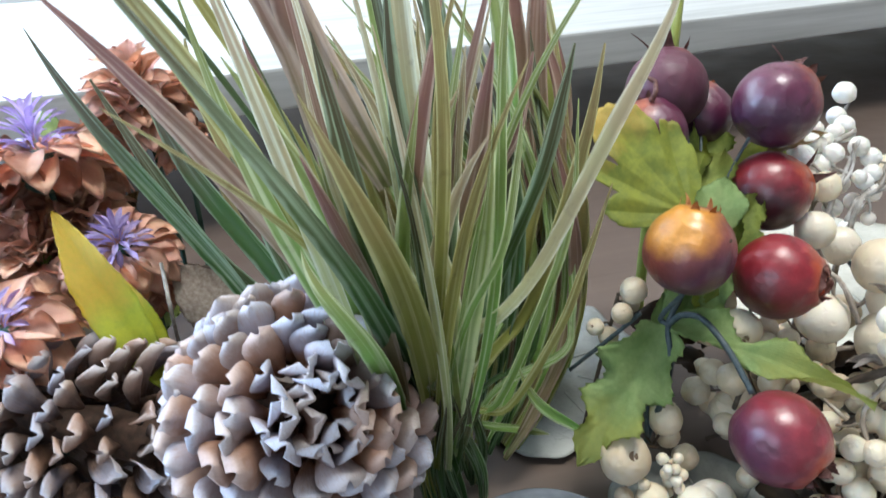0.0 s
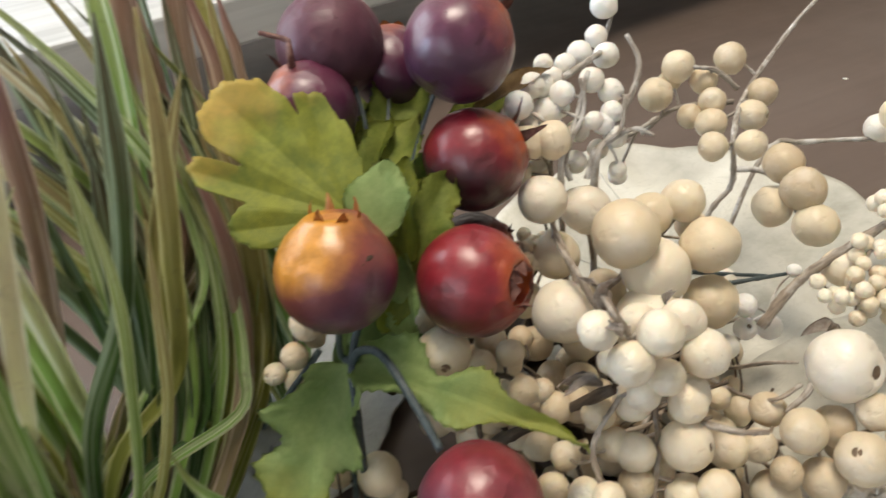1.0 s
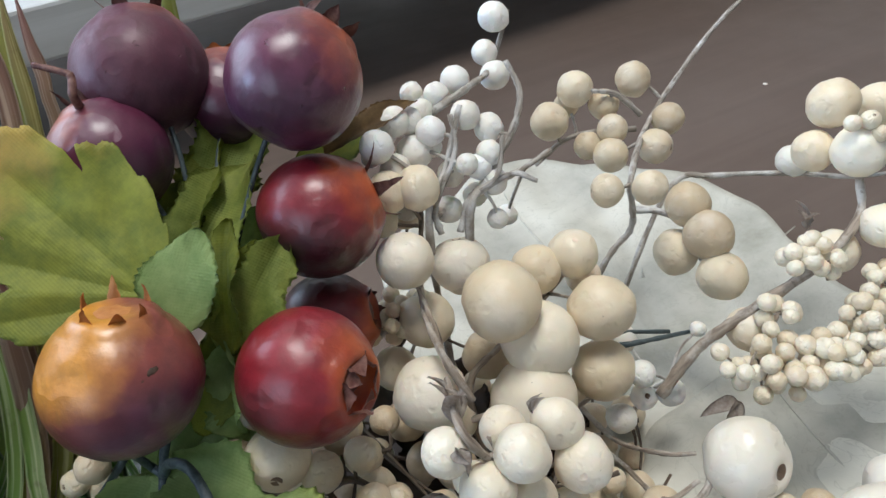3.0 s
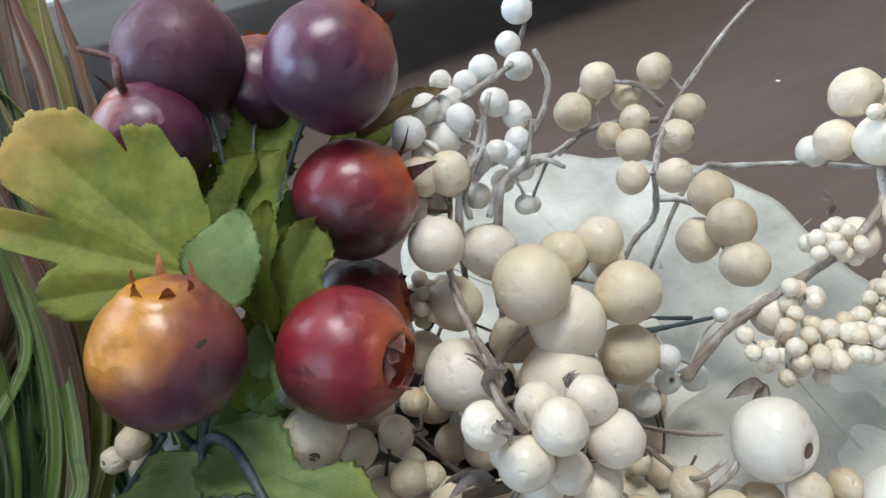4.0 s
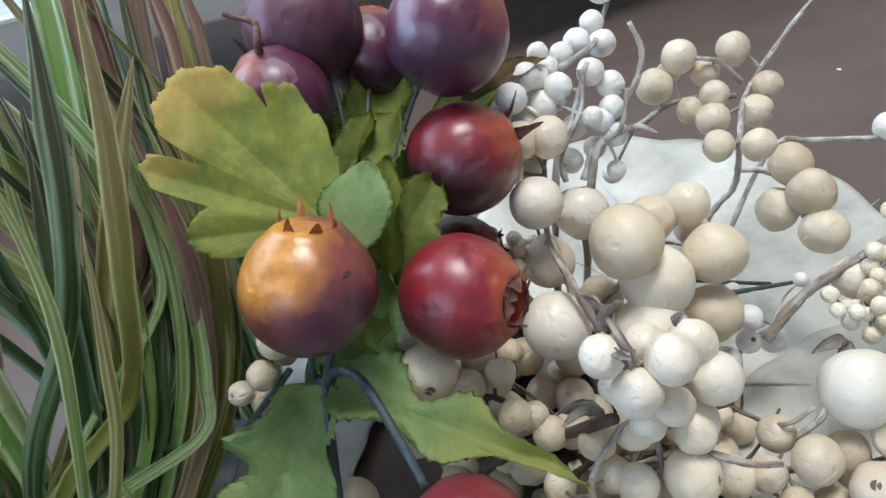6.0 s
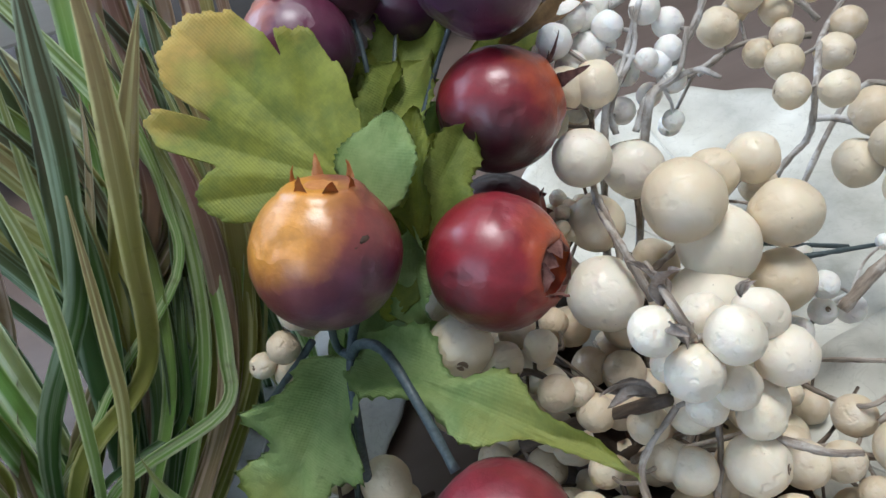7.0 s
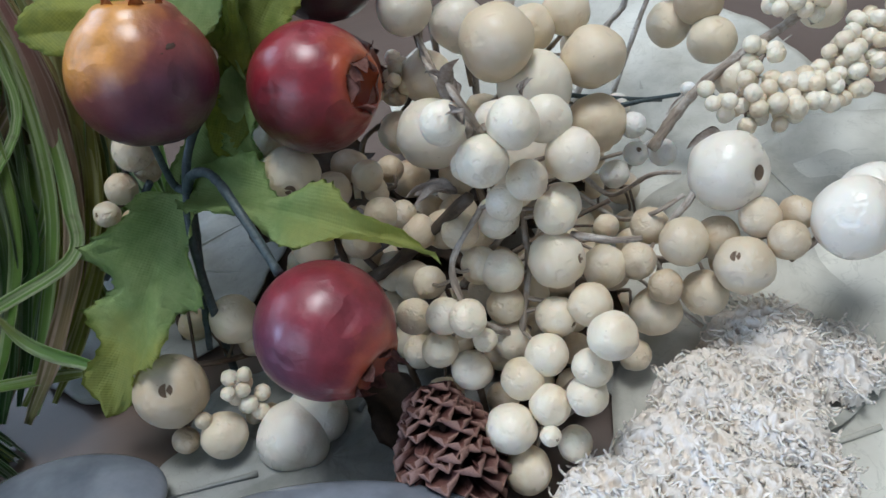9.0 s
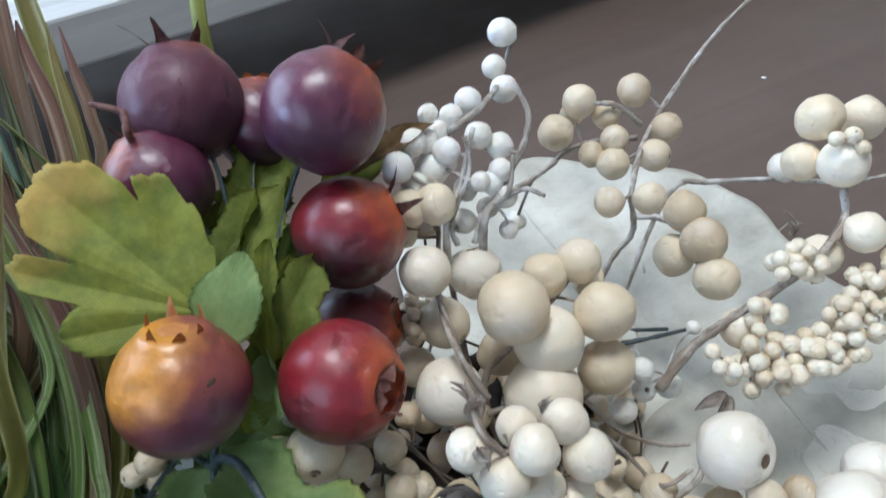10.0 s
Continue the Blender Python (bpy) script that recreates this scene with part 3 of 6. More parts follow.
def lay_leaf(bm, mat, base, tip, normal, parent, name="leaf", label=""):
    """Set a leaf with its foot at base, growing towards tip, its face to normal."""
    y = (Vector(tip) - Vector(base)).normalized()
    z = Vector(normal)
    z = (z - y * z.dot(y)).normalized()
    ob = part(name, bm, mat, parent, label)
    ob.matrix_world = Matrix.Translation(base) @ Matrix((y.cross(z), y, z)).transposed().to_4x4()
    return ob


def stem_part(name, pts, r0, r1, mat, parent, label="", wobble=0.12, sides=8, seed=1):
    bm = bmesh.new()
    tube(bm, smooth_path(pts), r0, r1, sides, wobble, random.Random(seed))
    ob = part(name, bm, mat, None, label)
    if parent is not None:
        ob.parent = parent
        ob.matrix_parent_inverse = Matrix.Translation(-parent.location)
    return ob


# Main, blush, dark tone: the last paints shade into lower fronts, plum on amber.
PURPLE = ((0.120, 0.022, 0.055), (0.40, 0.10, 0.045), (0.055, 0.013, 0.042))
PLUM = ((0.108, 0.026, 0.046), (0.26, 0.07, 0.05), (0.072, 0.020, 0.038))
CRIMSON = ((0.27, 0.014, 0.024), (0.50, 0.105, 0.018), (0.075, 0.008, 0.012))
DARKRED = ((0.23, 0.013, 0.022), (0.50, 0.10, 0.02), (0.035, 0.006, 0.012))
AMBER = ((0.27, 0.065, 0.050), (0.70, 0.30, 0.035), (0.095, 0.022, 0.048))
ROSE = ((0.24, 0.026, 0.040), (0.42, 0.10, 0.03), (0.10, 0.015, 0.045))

pick = thing("pomegranate_pick", (0.083, 0.215, 0.003), "artificial pick of plum and crimson pomegranates with green cloth leaves", "floral pick")
A_AT, B_AT, C_AT, D_AT = (0.0820, 0.2320, 0.1070), (0.1190, 0.2400, 0.0930), (0.1220, 0.2950, 0.1440), (0.1230, 0.2830, 0.1100)
E_AT, F_AT = (0.0790, 0.3100, 0.1450), (0.1150, 0.1920, 0.0540)
H_AT = (0.0716, 0.2894, 0.1312)
G_AT = (0.0972, 0.3182, 0.1311)
K_AT = (0.1194, 0.2795, 0.0747)
FORK = (0.0793, 0.2330, 0.0719)
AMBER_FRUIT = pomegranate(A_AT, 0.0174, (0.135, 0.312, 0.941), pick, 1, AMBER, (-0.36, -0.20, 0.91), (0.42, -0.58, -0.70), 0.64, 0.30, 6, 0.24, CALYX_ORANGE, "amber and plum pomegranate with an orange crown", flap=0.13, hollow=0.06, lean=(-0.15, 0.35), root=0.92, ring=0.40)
for rx, ry, s in (((0.677, -0.488, 0.551), 0.985, 0.0010), ((0.590, -0.610, 0.529), 0.985, 0.0005)):
    bm = bmesh.new()
    ball(bm, s, 12, 8, lambda q: 1 + 0.7 * noise.noise(q * 2.6))
    bmesh.ops.scale(bm, vec=(1.5, 0.65, 0.3), verts=bm.verts)
    part("blemish", bm, CONE_CORE, AMBER_FRUIT, "dark blemish").matrix_world = Matrix.Translation(Vector(A_AT) + Vector(rx).normalized() * 0.0174 * ry) @ frame_on(rx).to_4x4()
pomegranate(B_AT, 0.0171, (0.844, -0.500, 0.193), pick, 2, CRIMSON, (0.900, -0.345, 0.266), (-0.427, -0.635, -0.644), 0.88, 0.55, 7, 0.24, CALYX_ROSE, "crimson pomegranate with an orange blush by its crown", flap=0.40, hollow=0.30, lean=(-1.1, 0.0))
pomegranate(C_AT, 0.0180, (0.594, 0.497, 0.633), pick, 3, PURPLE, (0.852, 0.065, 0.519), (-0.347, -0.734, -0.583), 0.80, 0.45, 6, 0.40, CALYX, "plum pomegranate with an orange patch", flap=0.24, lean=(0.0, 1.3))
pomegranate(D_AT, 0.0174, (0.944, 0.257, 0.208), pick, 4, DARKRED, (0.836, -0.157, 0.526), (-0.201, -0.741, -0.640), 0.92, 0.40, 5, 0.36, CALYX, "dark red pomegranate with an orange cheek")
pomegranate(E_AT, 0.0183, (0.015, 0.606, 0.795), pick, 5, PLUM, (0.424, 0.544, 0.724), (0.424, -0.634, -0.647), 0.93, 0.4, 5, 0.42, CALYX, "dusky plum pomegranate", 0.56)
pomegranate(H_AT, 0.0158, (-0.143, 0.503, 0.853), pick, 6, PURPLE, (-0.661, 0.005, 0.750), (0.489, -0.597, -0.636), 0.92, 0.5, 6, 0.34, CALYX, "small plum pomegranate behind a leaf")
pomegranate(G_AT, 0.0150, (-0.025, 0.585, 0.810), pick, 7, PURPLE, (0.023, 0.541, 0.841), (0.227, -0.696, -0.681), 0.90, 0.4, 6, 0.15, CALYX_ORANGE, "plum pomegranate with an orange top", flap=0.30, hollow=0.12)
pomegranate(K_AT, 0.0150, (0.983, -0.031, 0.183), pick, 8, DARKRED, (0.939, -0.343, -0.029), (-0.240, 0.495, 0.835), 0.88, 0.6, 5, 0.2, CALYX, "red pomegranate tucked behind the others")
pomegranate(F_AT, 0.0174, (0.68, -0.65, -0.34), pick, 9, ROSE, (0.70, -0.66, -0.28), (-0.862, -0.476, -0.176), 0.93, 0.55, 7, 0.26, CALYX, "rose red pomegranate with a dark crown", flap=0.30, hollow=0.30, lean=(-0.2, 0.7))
HUB = (0.0915, 0.2659, 0.0889)
ROOT = (0.074, 0.222, 0.004)
stem_part("stem", [ROOT, (0.0798, 0.2197, 0.0567), FORK, (0.0846, 0.2402, 0.0851), HUB, (0.0967, 0.2975, 0.1042)], 0.0013, 0.0011, WIRE, pick, "dark wrapped wire stem")
for far in ((0.0810, 0.2227, 0.0946),):
    stem_part("fruit_stalk", [FORK, (0.0762, 0.2344, 0.0746), far], 0.0012, 0.0009, WIRE, pick)
stem_part("fruit_stalk", [FORK, (0.0834, 0.2313, 0.0780), (0.0903, 0.2262, 0.0800), (0.0982, 0.2139, 0.0752), (0.1058, 0.2018, 0.0654)], 0.0014, 0.0012, WIRE, pick)
stem_part("side_stem", [(0.0687, 0.2382, 0.0734), (0.0626, 0.2374, 0.0660), (0.0424, 0.2381, 0.0412)], 0.0011, 0.0009, WIRE, pick)
for fruit, mid in ((B_AT, (0.0988, 0.2492, 0.0864)), (C_AT, (0.1101, 0.2874, 0.1278)), (D_AT, (0.1015, 0.2852, 0.0974)), (E_AT, (0.0878, 0.2936, 0.1292)), (H_AT, (0.0832, 0.2812, 0.1162)), (G_AT, (0.0951, 0.2950, 0.1194)), (K_AT, (0.0980, 0.2831, 0.0780))):
    stem_part("fruit_stalk", [HUB, mid, fruit], 0.0007, 0.0007, WIRE, pick)
BROAD = ((-78, 0.010), (-64, 0.031), (-54, 0.0360), (-45, 0.0340), (-39, 0.0310), (-35, 0.0455), (-30, 0.0500), (-25, 0.0480), (-21.5, 0.0350), (-18, 0.0490), (-9, 0.0555), (1, 0.0560), (10, 0.0490), (15, 0.0410), (17, 0.0340), (19, 0.0400), (28, 0.0395), (38, 0.0300), (52, 0.0180), (66, 0.0080))
lay_leaf(palm_leaf_sheet(BROAD, (-54, -30, -3, 24), 3, 0.03, 0.04), LEAF, (0.0853, 0.2535, 0.1118), (0.0499, 0.2757, 0.1502), (0.195, -0.702, 0.685), pick, "leaf", "broad yellow-green leaf with an orange edge")
lay_leaf(leaf_sheet(0.050, 0.026, 2.5, 0.28, 5, 0.6, 0.12, 0.14, 0.06, 52, 8), LEAF_DEEP, (0.0824, 0.2636, 0.0963), (0.1068, 0.2996, 0.1265), (-0.197, -0.707, 0.679), pick)
lay_leaf(leaf_sheet(0.038, 0.024, 2.5, 0.25, 6, 0.5, 0.1, 0.12, 0.06), LEAF_DEEP, (0.0910, 0.2882, 0.1088), (0.1018, 0.3122, 0.1269), (0.151, -0.670, 0.727), pick)
lay_leaf(leaf_sheet(0.026, 0.020, 2, 0.06, 7, 0.25, 0.12), LEAF_FRESH, (0.0910, 0.2414, 0.1090), (0.0968, 0.2551, 0.1238), (-0.054, -0.731, 0.680), pick)
lay_leaf(leaf_sheet(0.030, 0.014, 3, 0.15, 8, 0.5, 0.2), LEAF, (0.0938, 0.2548, 0.0941), (0.1075, 0.2771, 0.1100), (0.482, -0.678, 0.555), pick)
lay_leaf(leaf_sheet(0.034, 0.020, 2.5, 0.3, 9, 0.5, 0.1, 0.12, 0.07), LEAF_DEEP, (0.0980, 0.2498, 0.0940), (0.1119, 0.2650, 0.1102), (0.151, -0.670, 0.727), pick)
lay_leaf(leaf_sheet(0.036, 0.015, 3, 0.1, 10, 0.3, 0.15), LEAF, (0.0895, 0.2392, 0.0769), (0.1011, 0.2546, 0.1001), (0.318, -0.779, 0.541), pick)
lay_leaf(leaf_sheet(0.040, 0.020, 2, 0.12, 11, 0.3, 0.12), LEAF_FRESH, (0.0741, 0.2322, 0.0650), (0.0907, 0.2492, 0.0769), (-0.043, -0.662, 0.748), pick)
lay_leaf(leaf_sheet(0.068, 0.034, 3.4, 0.40, 12, 0.45, 0.06, 0.12, 0.07, 60, 8, 0.66), LEAF_FRESH, FORK, (0.0487, 0.2018, 0.0284), (-0.045, -0.558, 0.828), pick, "leaf", "fresh green lobed leaf hanging down")
lay_leaf(leaf_sheet(0.076, 0.024, 2.6, 0.55, 14, 0.55, 0.05, 0.16, 0.07, 60, 8, 0.46), LEAF_FRESH, (0.0793, 0.2335, 0.0712), (0.1443, 0.1945, 0.0722), (0.170, -0.347, 0.922), pick, "leaf", "green pointed leaf with a toothed edge")
lay_leaf(leaf_sheet(0.034, 0.026, 2, 0.15, 15, 0.2, 0.1), LEAF_FRESH, FORK, (0.0964, 0.2510, 0.0737), (0.044, -0.607, 0.793), pick)
lay_leaf(leaf_sheet(0.026, 0.020, 2, 0.15, 16, 0.2, 0.1), LEAF, (0.0801, 0.2729, 0.1052), (0.0888, 0.2991, 0.1299), (-0.043, -0.662, 0.748), pick)
lay_leaf(leaf_sheet(0.030, 0.016, 2, 0.1, 17, 0.3, 0.1), LEAF, (0.1147, 0.3076, 0.1100), (0.1382, 0.3180, 0.1193), (0.072, -0.523, 0.850), pick)
lay_leaf(leaf_sheet(0.032, 0.010, 2, 0.1, 18, 0.6, 0.05), DRYLEAF, (0.1246, 0.3019, 0.1185), (0.1578, 0.3159, 0.1288), (0.171, -0.255, 0.952), pick, "leaf", "curled dry brown leaf")
for k, (foot, tip, length, width, mat) in enumerate((
    ((0.1010, 0.2468, 0.0964), (0.1013, 0.2639, 0.1160), 0.034, 0.014, LEAF),
    ((0.0984, 0.2720, 0.0933), (0.1050, 0.2870, 0.1097), 0.028, 0.013, LEAF_FRESH),
    ((0.0873, 0.2776, 0.1047), (0.0958, 0.3047, 0.1272), 0.036, 0.017, LEAF),
    ((0.0983, 0.2416, 0.0729), (0.0988, 0.2468, 0.0966), 0.028, 0.014, LEAF_FRESH),
)):  # smaller folded leaves between the fruits
    lay_leaf(leaf_sheet(length, width, 2.5, 0.22, 70 + k, 0.7, 0.15, 0.14, 0.07), mat, foot, tip, (-0.366, -0.658, 0.658), pick)
stem_part("tendril", [(0.0689, 0.2911, 0.1437), (0.0704, 0.2862, 0.1505), (0.0704, 0.2888, 0.1540), (0.0689, 0.2897, 0.1553), (0.0617, 0.2911, 0.1576)], 0.0012, 0.0008, CALYX, pick)

stalk = thing("dried_stalk", (0.083, 0.345, 0.0), "flat olive dried stalk standing behind the fruit", "stalk")
bm = bmesh.new()
tube(bm, smooth_path([(0.088, 0.352, 0.001), (0.084, 0.343, 0.09), (0.0834, 0.3357, 0.1545), (0.0863, 0.3571, 0.1812)]), 0.0031, 0.0026, 6, 0.15, random.Random(4))
st = part("stalk", bm, BLADES[1], None)
st.parent = stalk
st.matrix_parent_inverse = Matrix.Translation(-stalk.location)


# ---- berry sprays ----
def berry_mesh(name, mat, seed, us=24, vs=16, dent=0.02, scar=0.0):
    """A unit berry, a little uneven; scar is the width of the brown mark at its top."""
    off = Vector((seed * 1.7, seed * 0.9, seed * 2.3))

    def shape(d):
        s = 0.99 + dent * 1.6 * noise.noise(d * 1.4 + off) + dent * 0.5 * noise.noise(d * 4.5 + off)
        if d.z > 0.93:
            s -= dent * 2.2 * (d.z - 0.93) / 0.07
        if d.z < -0.9:
            s += 0.05 * (-d.z - 0.9) / 0.1
        return s

    bm = bmesh.new()
    ball(bm, 1.0, us, vs, shape)
    if scar:
        for f in bm.faces:
            d = f.calc_center_median().normalized()
            if d.z > 1 - scar * (1 + 1.2 * noise.noise(d * 9 + off)):
                f.material_index = 1
    return mesh_of(name, bm, mat, SCAR)


def wrinkled_mesh(name, mat, seed):
    """A shrivelled berry with creases."""
    off = Vector((seed, seed, seed))
    bm = bmesh.new()
    ball(bm, 1.0, 36, 24, lambda d: 0.97 + 0.05 * noise.noise(d * 1.5 + off) - 0.02 * (1 - abs(noise.noise(d * 2.0 + off * 2))) ** 6)
    return mesh_of(name, bm, mat)


KINDS = {
    "ivory": [berry_mesh("berry", IVORY, i, 28, 18, 0.034, 0.012 if i == 1 else 0.0) for i in range(8)],
    "cream": [berry_mesh("berry", CREAM, i + 40, 32, 22, 0.030, 0.008 if i == 1 else 0.0) for i in range(4)],
    "tan": [berry_mesh("berry", TAN, i + 10, 24, 16, 0.040, 0.010 if i == 1 else 0.0) for i in range(7)] + [wrinkled_mesh("berry", TAN, 3.1), wrinkled_mesh("berry", TAN, 7.7)],
    "chalk": [berry_mesh("berry", CHALK, i + 20, 20, 14, 0.04, 0.03 if i == 1 else 0.0) for i in range(6)],
    "bead": [berry_mesh("bead", IVORY, i + 30, 14, 10, 0.05) for i in range(4)],
}


def near_on(pts, q):
    """The point of a line nearest to q."""
    best = None
    for a, b in zip(pts, pts[1:]):
        d = b - a
        t = max(0.0, min(1.0, (q - a).dot(d) / max(d.length_squared, 1e-12)))
        c = a + d * t
        if best is None or (q - c).length < (q - best).length:
            best = c
    return best


def spray(label, stems, berries, kind="ivory", bark=TWIG, thick=0.0011, seed=1, group="berry sprays"):
    """A spray: stems (lines), and berries (x, y, z, radius), each on a thin stalk from the nearest stem."""
    rnd = random.Random(seed)
    lines = [smooth_path(s) for s in stems]
    foot = Vector(stems[0][0])
    ob = thing("berry_spray", (foot.x, foot.y, 0.0), label, "berry spray", group)
    back = Matrix.Translation((-foot.x, -foot.y, 0.0))
    for line in lines:
        bm = bmesh.new()
        tube(bm, line, thick * 1.15, thick * 0.75, 8, 0.35, rnd)
        st = part("stem", bm, bark, ob)
        st.matrix_parent_inverse = back
    for x, y, z, r in berries:
        c = Vector((x, y, z))
        foot_at = min((near_on(line, c) for line in lines), key=lambda q: (q - c).length)
        way = (c - foot_at)
        bm = bmesh.new()
        mid = foot_at.lerp(c, 0.5) + Vector((rnd.uniform(-1, 1), rnd.uniform(-1, 1), rnd.uniform(-0.5, 1))) * 0.12 * way.length
        tube(bm, smooth_path([foot_at, mid, c], 4), thick * 0.6, thick * 0.5, 6, 0.25, rnd)
        link_part("stalk", mesh_of("stalk", bm, bark), ob).matrix_parent_inverse = back
        b = link_part("bead" if kind == "bead" else "berry", rnd.choice(KINDS[kind]), ob)
        pole = (way.normalized() if way.length > 1e-5 else Vector((0, 0, 1))) + Vector((rnd.gauss(0, 0.5), rnd.gauss(0, 0.5), rnd.gauss(0, 0.5)))
        s = r * rnd.uniform(0.98, 1.03)
        b.matrix_world = Matrix.Translation(c) @ frame_on(pole).to_4x4() @ Matrix.Rotation(rnd.random() * 6.3, 4, "Z") @ Matrix.Diagonal((s, s, s * rnd.uniform(0.93, 1.04), 1))
    return ob, back


# Cream berries at the heart of the pile.
spray("spray of large cream berries on grey twigs", [
    [(0.165, 0.262, 0.006), (0.1584, 0.2642, 0.0535), (0.1691, 0.2710, 0.0646), (0.1874, 0.2896, 0.0671), (0.2007, 0.3000, 0.0737)],
    [(0.1583, 0.2484, 0.0676), (0.1512, 0.2557, 0.0811), (0.1476, 0.2777, 0.0820), (0.1502, 0.3030, 0.0937)],
], [(0.1698, 0.2683, 0.0845, 0.0114), (0.1832, 0.2893, 0.0770, 0.0081), (0.1954, 0.2918, 0.0797, 0.0078), (0.1807, 0.2685, 0.0674, 0.0118), (0.2002, 0.2744, 0.0715, 0.0102), (0.2002, 0.2689, 0.0508, 0.0102), (0.1481, 0.2798, 0.0702, 0.0088), (0.1416, 0.2944, 0.1081, 0.0063), (0.1502, 0.2948, 0.1081, 0.0067), (0.1383, 0.2992, 0.0945, 0.0049), (0.2003, 0.2966, 0.0658, 0.0060)], "ivory", TWIG, 0.0011, 3)

spray("large cream-white berries on pale twigs", [
    [(0.150, 0.262, 0.006), (0.1540, 0.2600, 0.0450), (0.1512, 0.2640, 0.0760), (0.1470, 0.2760, 0.0860)],
    [(0.1540, 0.2600, 0.0450), (0.1640, 0.2600, 0.0470), (0.1730, 0.2600, 0.0500)],
], [(0.1471, 0.2556, 0.0645, 0.0109), (0.1769, 0.2584, 0.0532, 0.0128), (0.1443, 0.2792, 0.0942, 0.0085)], "cream", TWIG, 0.0010, 4)

# White cluster in front.
spray("tight cluster of off-white berries with grey husks", [
    [(0.150, 0.225, 0.030), (0.1650, 0.2159, 0.0609), (0.1642, 0.2174, 0.0764), (0.1600, 0.2204, 0.0874)],
    [(0.1642, 0.2174, 0.0764), (0.1544, 0.2119, 0.0997), (0.1522, 0.2314, 0.0958)],
], [(0.1503, 0.2124, 0.0940, 0.0054), (0.1663, 0.2116, 0.0919, 0.0063), (0.1816, 0.2195, 0.0752, 0.0069), (0.1581, 0.2085, 0.0848, 0.0063), (0.1636, 0.2238, 0.0850, 0.0055), (0.1764, 0.2253, 0.0830, 0.0062), (0.1687, 0.2117, 0.0752, 0.0052), (0.1551, 0.2161, 0.0785, 0.0044), (0.1777, 0.2170, 0.0619, 0.0058), (0.1628, 0.2119, 0.0691, 0.0048)], "cream", TWIG, 0.0010, 5)

# Tan and cream buds along the long curved twig.
spray("long curved grey twig with small cream buds", [
    [(0.190, 0.300, 0.012), (0.2106, 0.3096, 0.0583), (0.2216, 0.3158, 0.0694), (0.2186, 0.3116, 0.0923), (0.2367, 0.3523, 0.0877), (0.2548, 0.3712, 0.0989), (0.2760, 0.3902, 0.1097), (0.3000, 0.4091, 0.1170)],
    [(0.2350, 0.3549, 0.0912), (0.2264, 0.3568, 0.0993), (0.2170, 0.3572, 0.1021)],
    [(0.2223, 0.3193, 0.0740), (0.2319, 0.3150, 0.0743), (0.2403, 0.3089, 0.0691), (0.2418, 0.3015, 0.0624)],
    [(0.2335, 0.3545, 0.0858), (0.2091, 0.3545, 0.0855), (0.1946, 0.3504, 0.0775)],
], [(0.2116, 0.3615, 0.1014, 0.0069), (0.2227, 0.3613, 0.0938, 0.0060), (0.2355, 0.3684, 0.0995, 0.0065), (0.2004, 0.3529, 0.0938, 0.0071), (0.2230, 0.3494, 0.0896, 0.0056), (0.2139, 0.3487, 0.0842, 0.0053), (0.2207, 0.3420, 0.0831, 0.0064), (0.2363, 0.3406, 0.0855, 0.0063), (0.2457, 0.3554, 0.0880, 0.0064), (0.2086, 0.3043, 0.0932, 0.0055), (0.2234, 0.3068, 0.0906, 0.0056), (0.2400, 0.3147, 0.0769, 0.0079), (0.2437, 0.3034, 0.0716, 0.0084), (0.2356, 0.3087, 0.0616, 0.0080), (0.2459, 0.2940, 0.0610, 0.0082), (0.2093, 0.3653, 0.0933, 0.0048)], "tan", PALETWIG, 0.0011, 7)

# Chalk white buds.
spray("white-washed twig with small chalk-white buds", [
    [(0.155, 0.300, 0.012), (0.1520, 0.2901, 0.0958), (0.1588, 0.3010, 0.1094), (0.1652, 0.3101, 0.1251)],
    [(0.1567, 0.3166, 0.1206), (0.1693, 0.3264, 0.1230), (0.1826, 0.3767, 0.1079), (0.1915, 0.3896, 0.1241)],
    [(0.165, 0.300, 0.02), (0.1641, 0.2918, 0.0949), (0.1702, 0.2994, 0.1043), (0.1804, 0.3084, 0.1166), (0.1836, 0.3150, 0.1249), (0.1806, 0.3210, 0.1324)],
    [(0.1702, 0.2994, 0.1043), (0.1834, 0.3239, 0.0916), (0.1974, 0.3365, 0.0914)],
], [(0.1857, 0.3883, 0.1223, 0.0057), (0.1805, 0.3780, 0.1127, 0.0050), (0.1828, 0.3685, 0.1073, 0.0056), (0.1655, 0.3298, 0.1240, 0.0048), (0.1588, 0.3218, 0.1238, 0.0041), (0.1514, 0.3244, 0.1239, 0.0038), (0.1455, 0.3102, 0.1221, 0.0047), (0.1399, 0.3005, 0.1196, 0.0051), (0.1540, 0.3172, 0.1213, 0.0037), (0.1558, 0.3094, 0.1180, 0.0047), (0.1666, 0.3118, 0.1208, 0.0046), (0.1723, 0.3047, 0.1110, 0.0042), (0.1652, 0.2997, 0.1111, 0.0034), (0.1729, 0.3012, 0.1034, 0.0044), (0.1735, 0.3127, 0.1155, 0.0045), (0.1806, 0.3317, 0.0694, 0.0040), (0.1505, 0.3095, 0.1117, 0.0056), (0.1444, 0.3021, 0.1109, 0.0047)], "chalk", PALETWIG, 0.0012, 9)

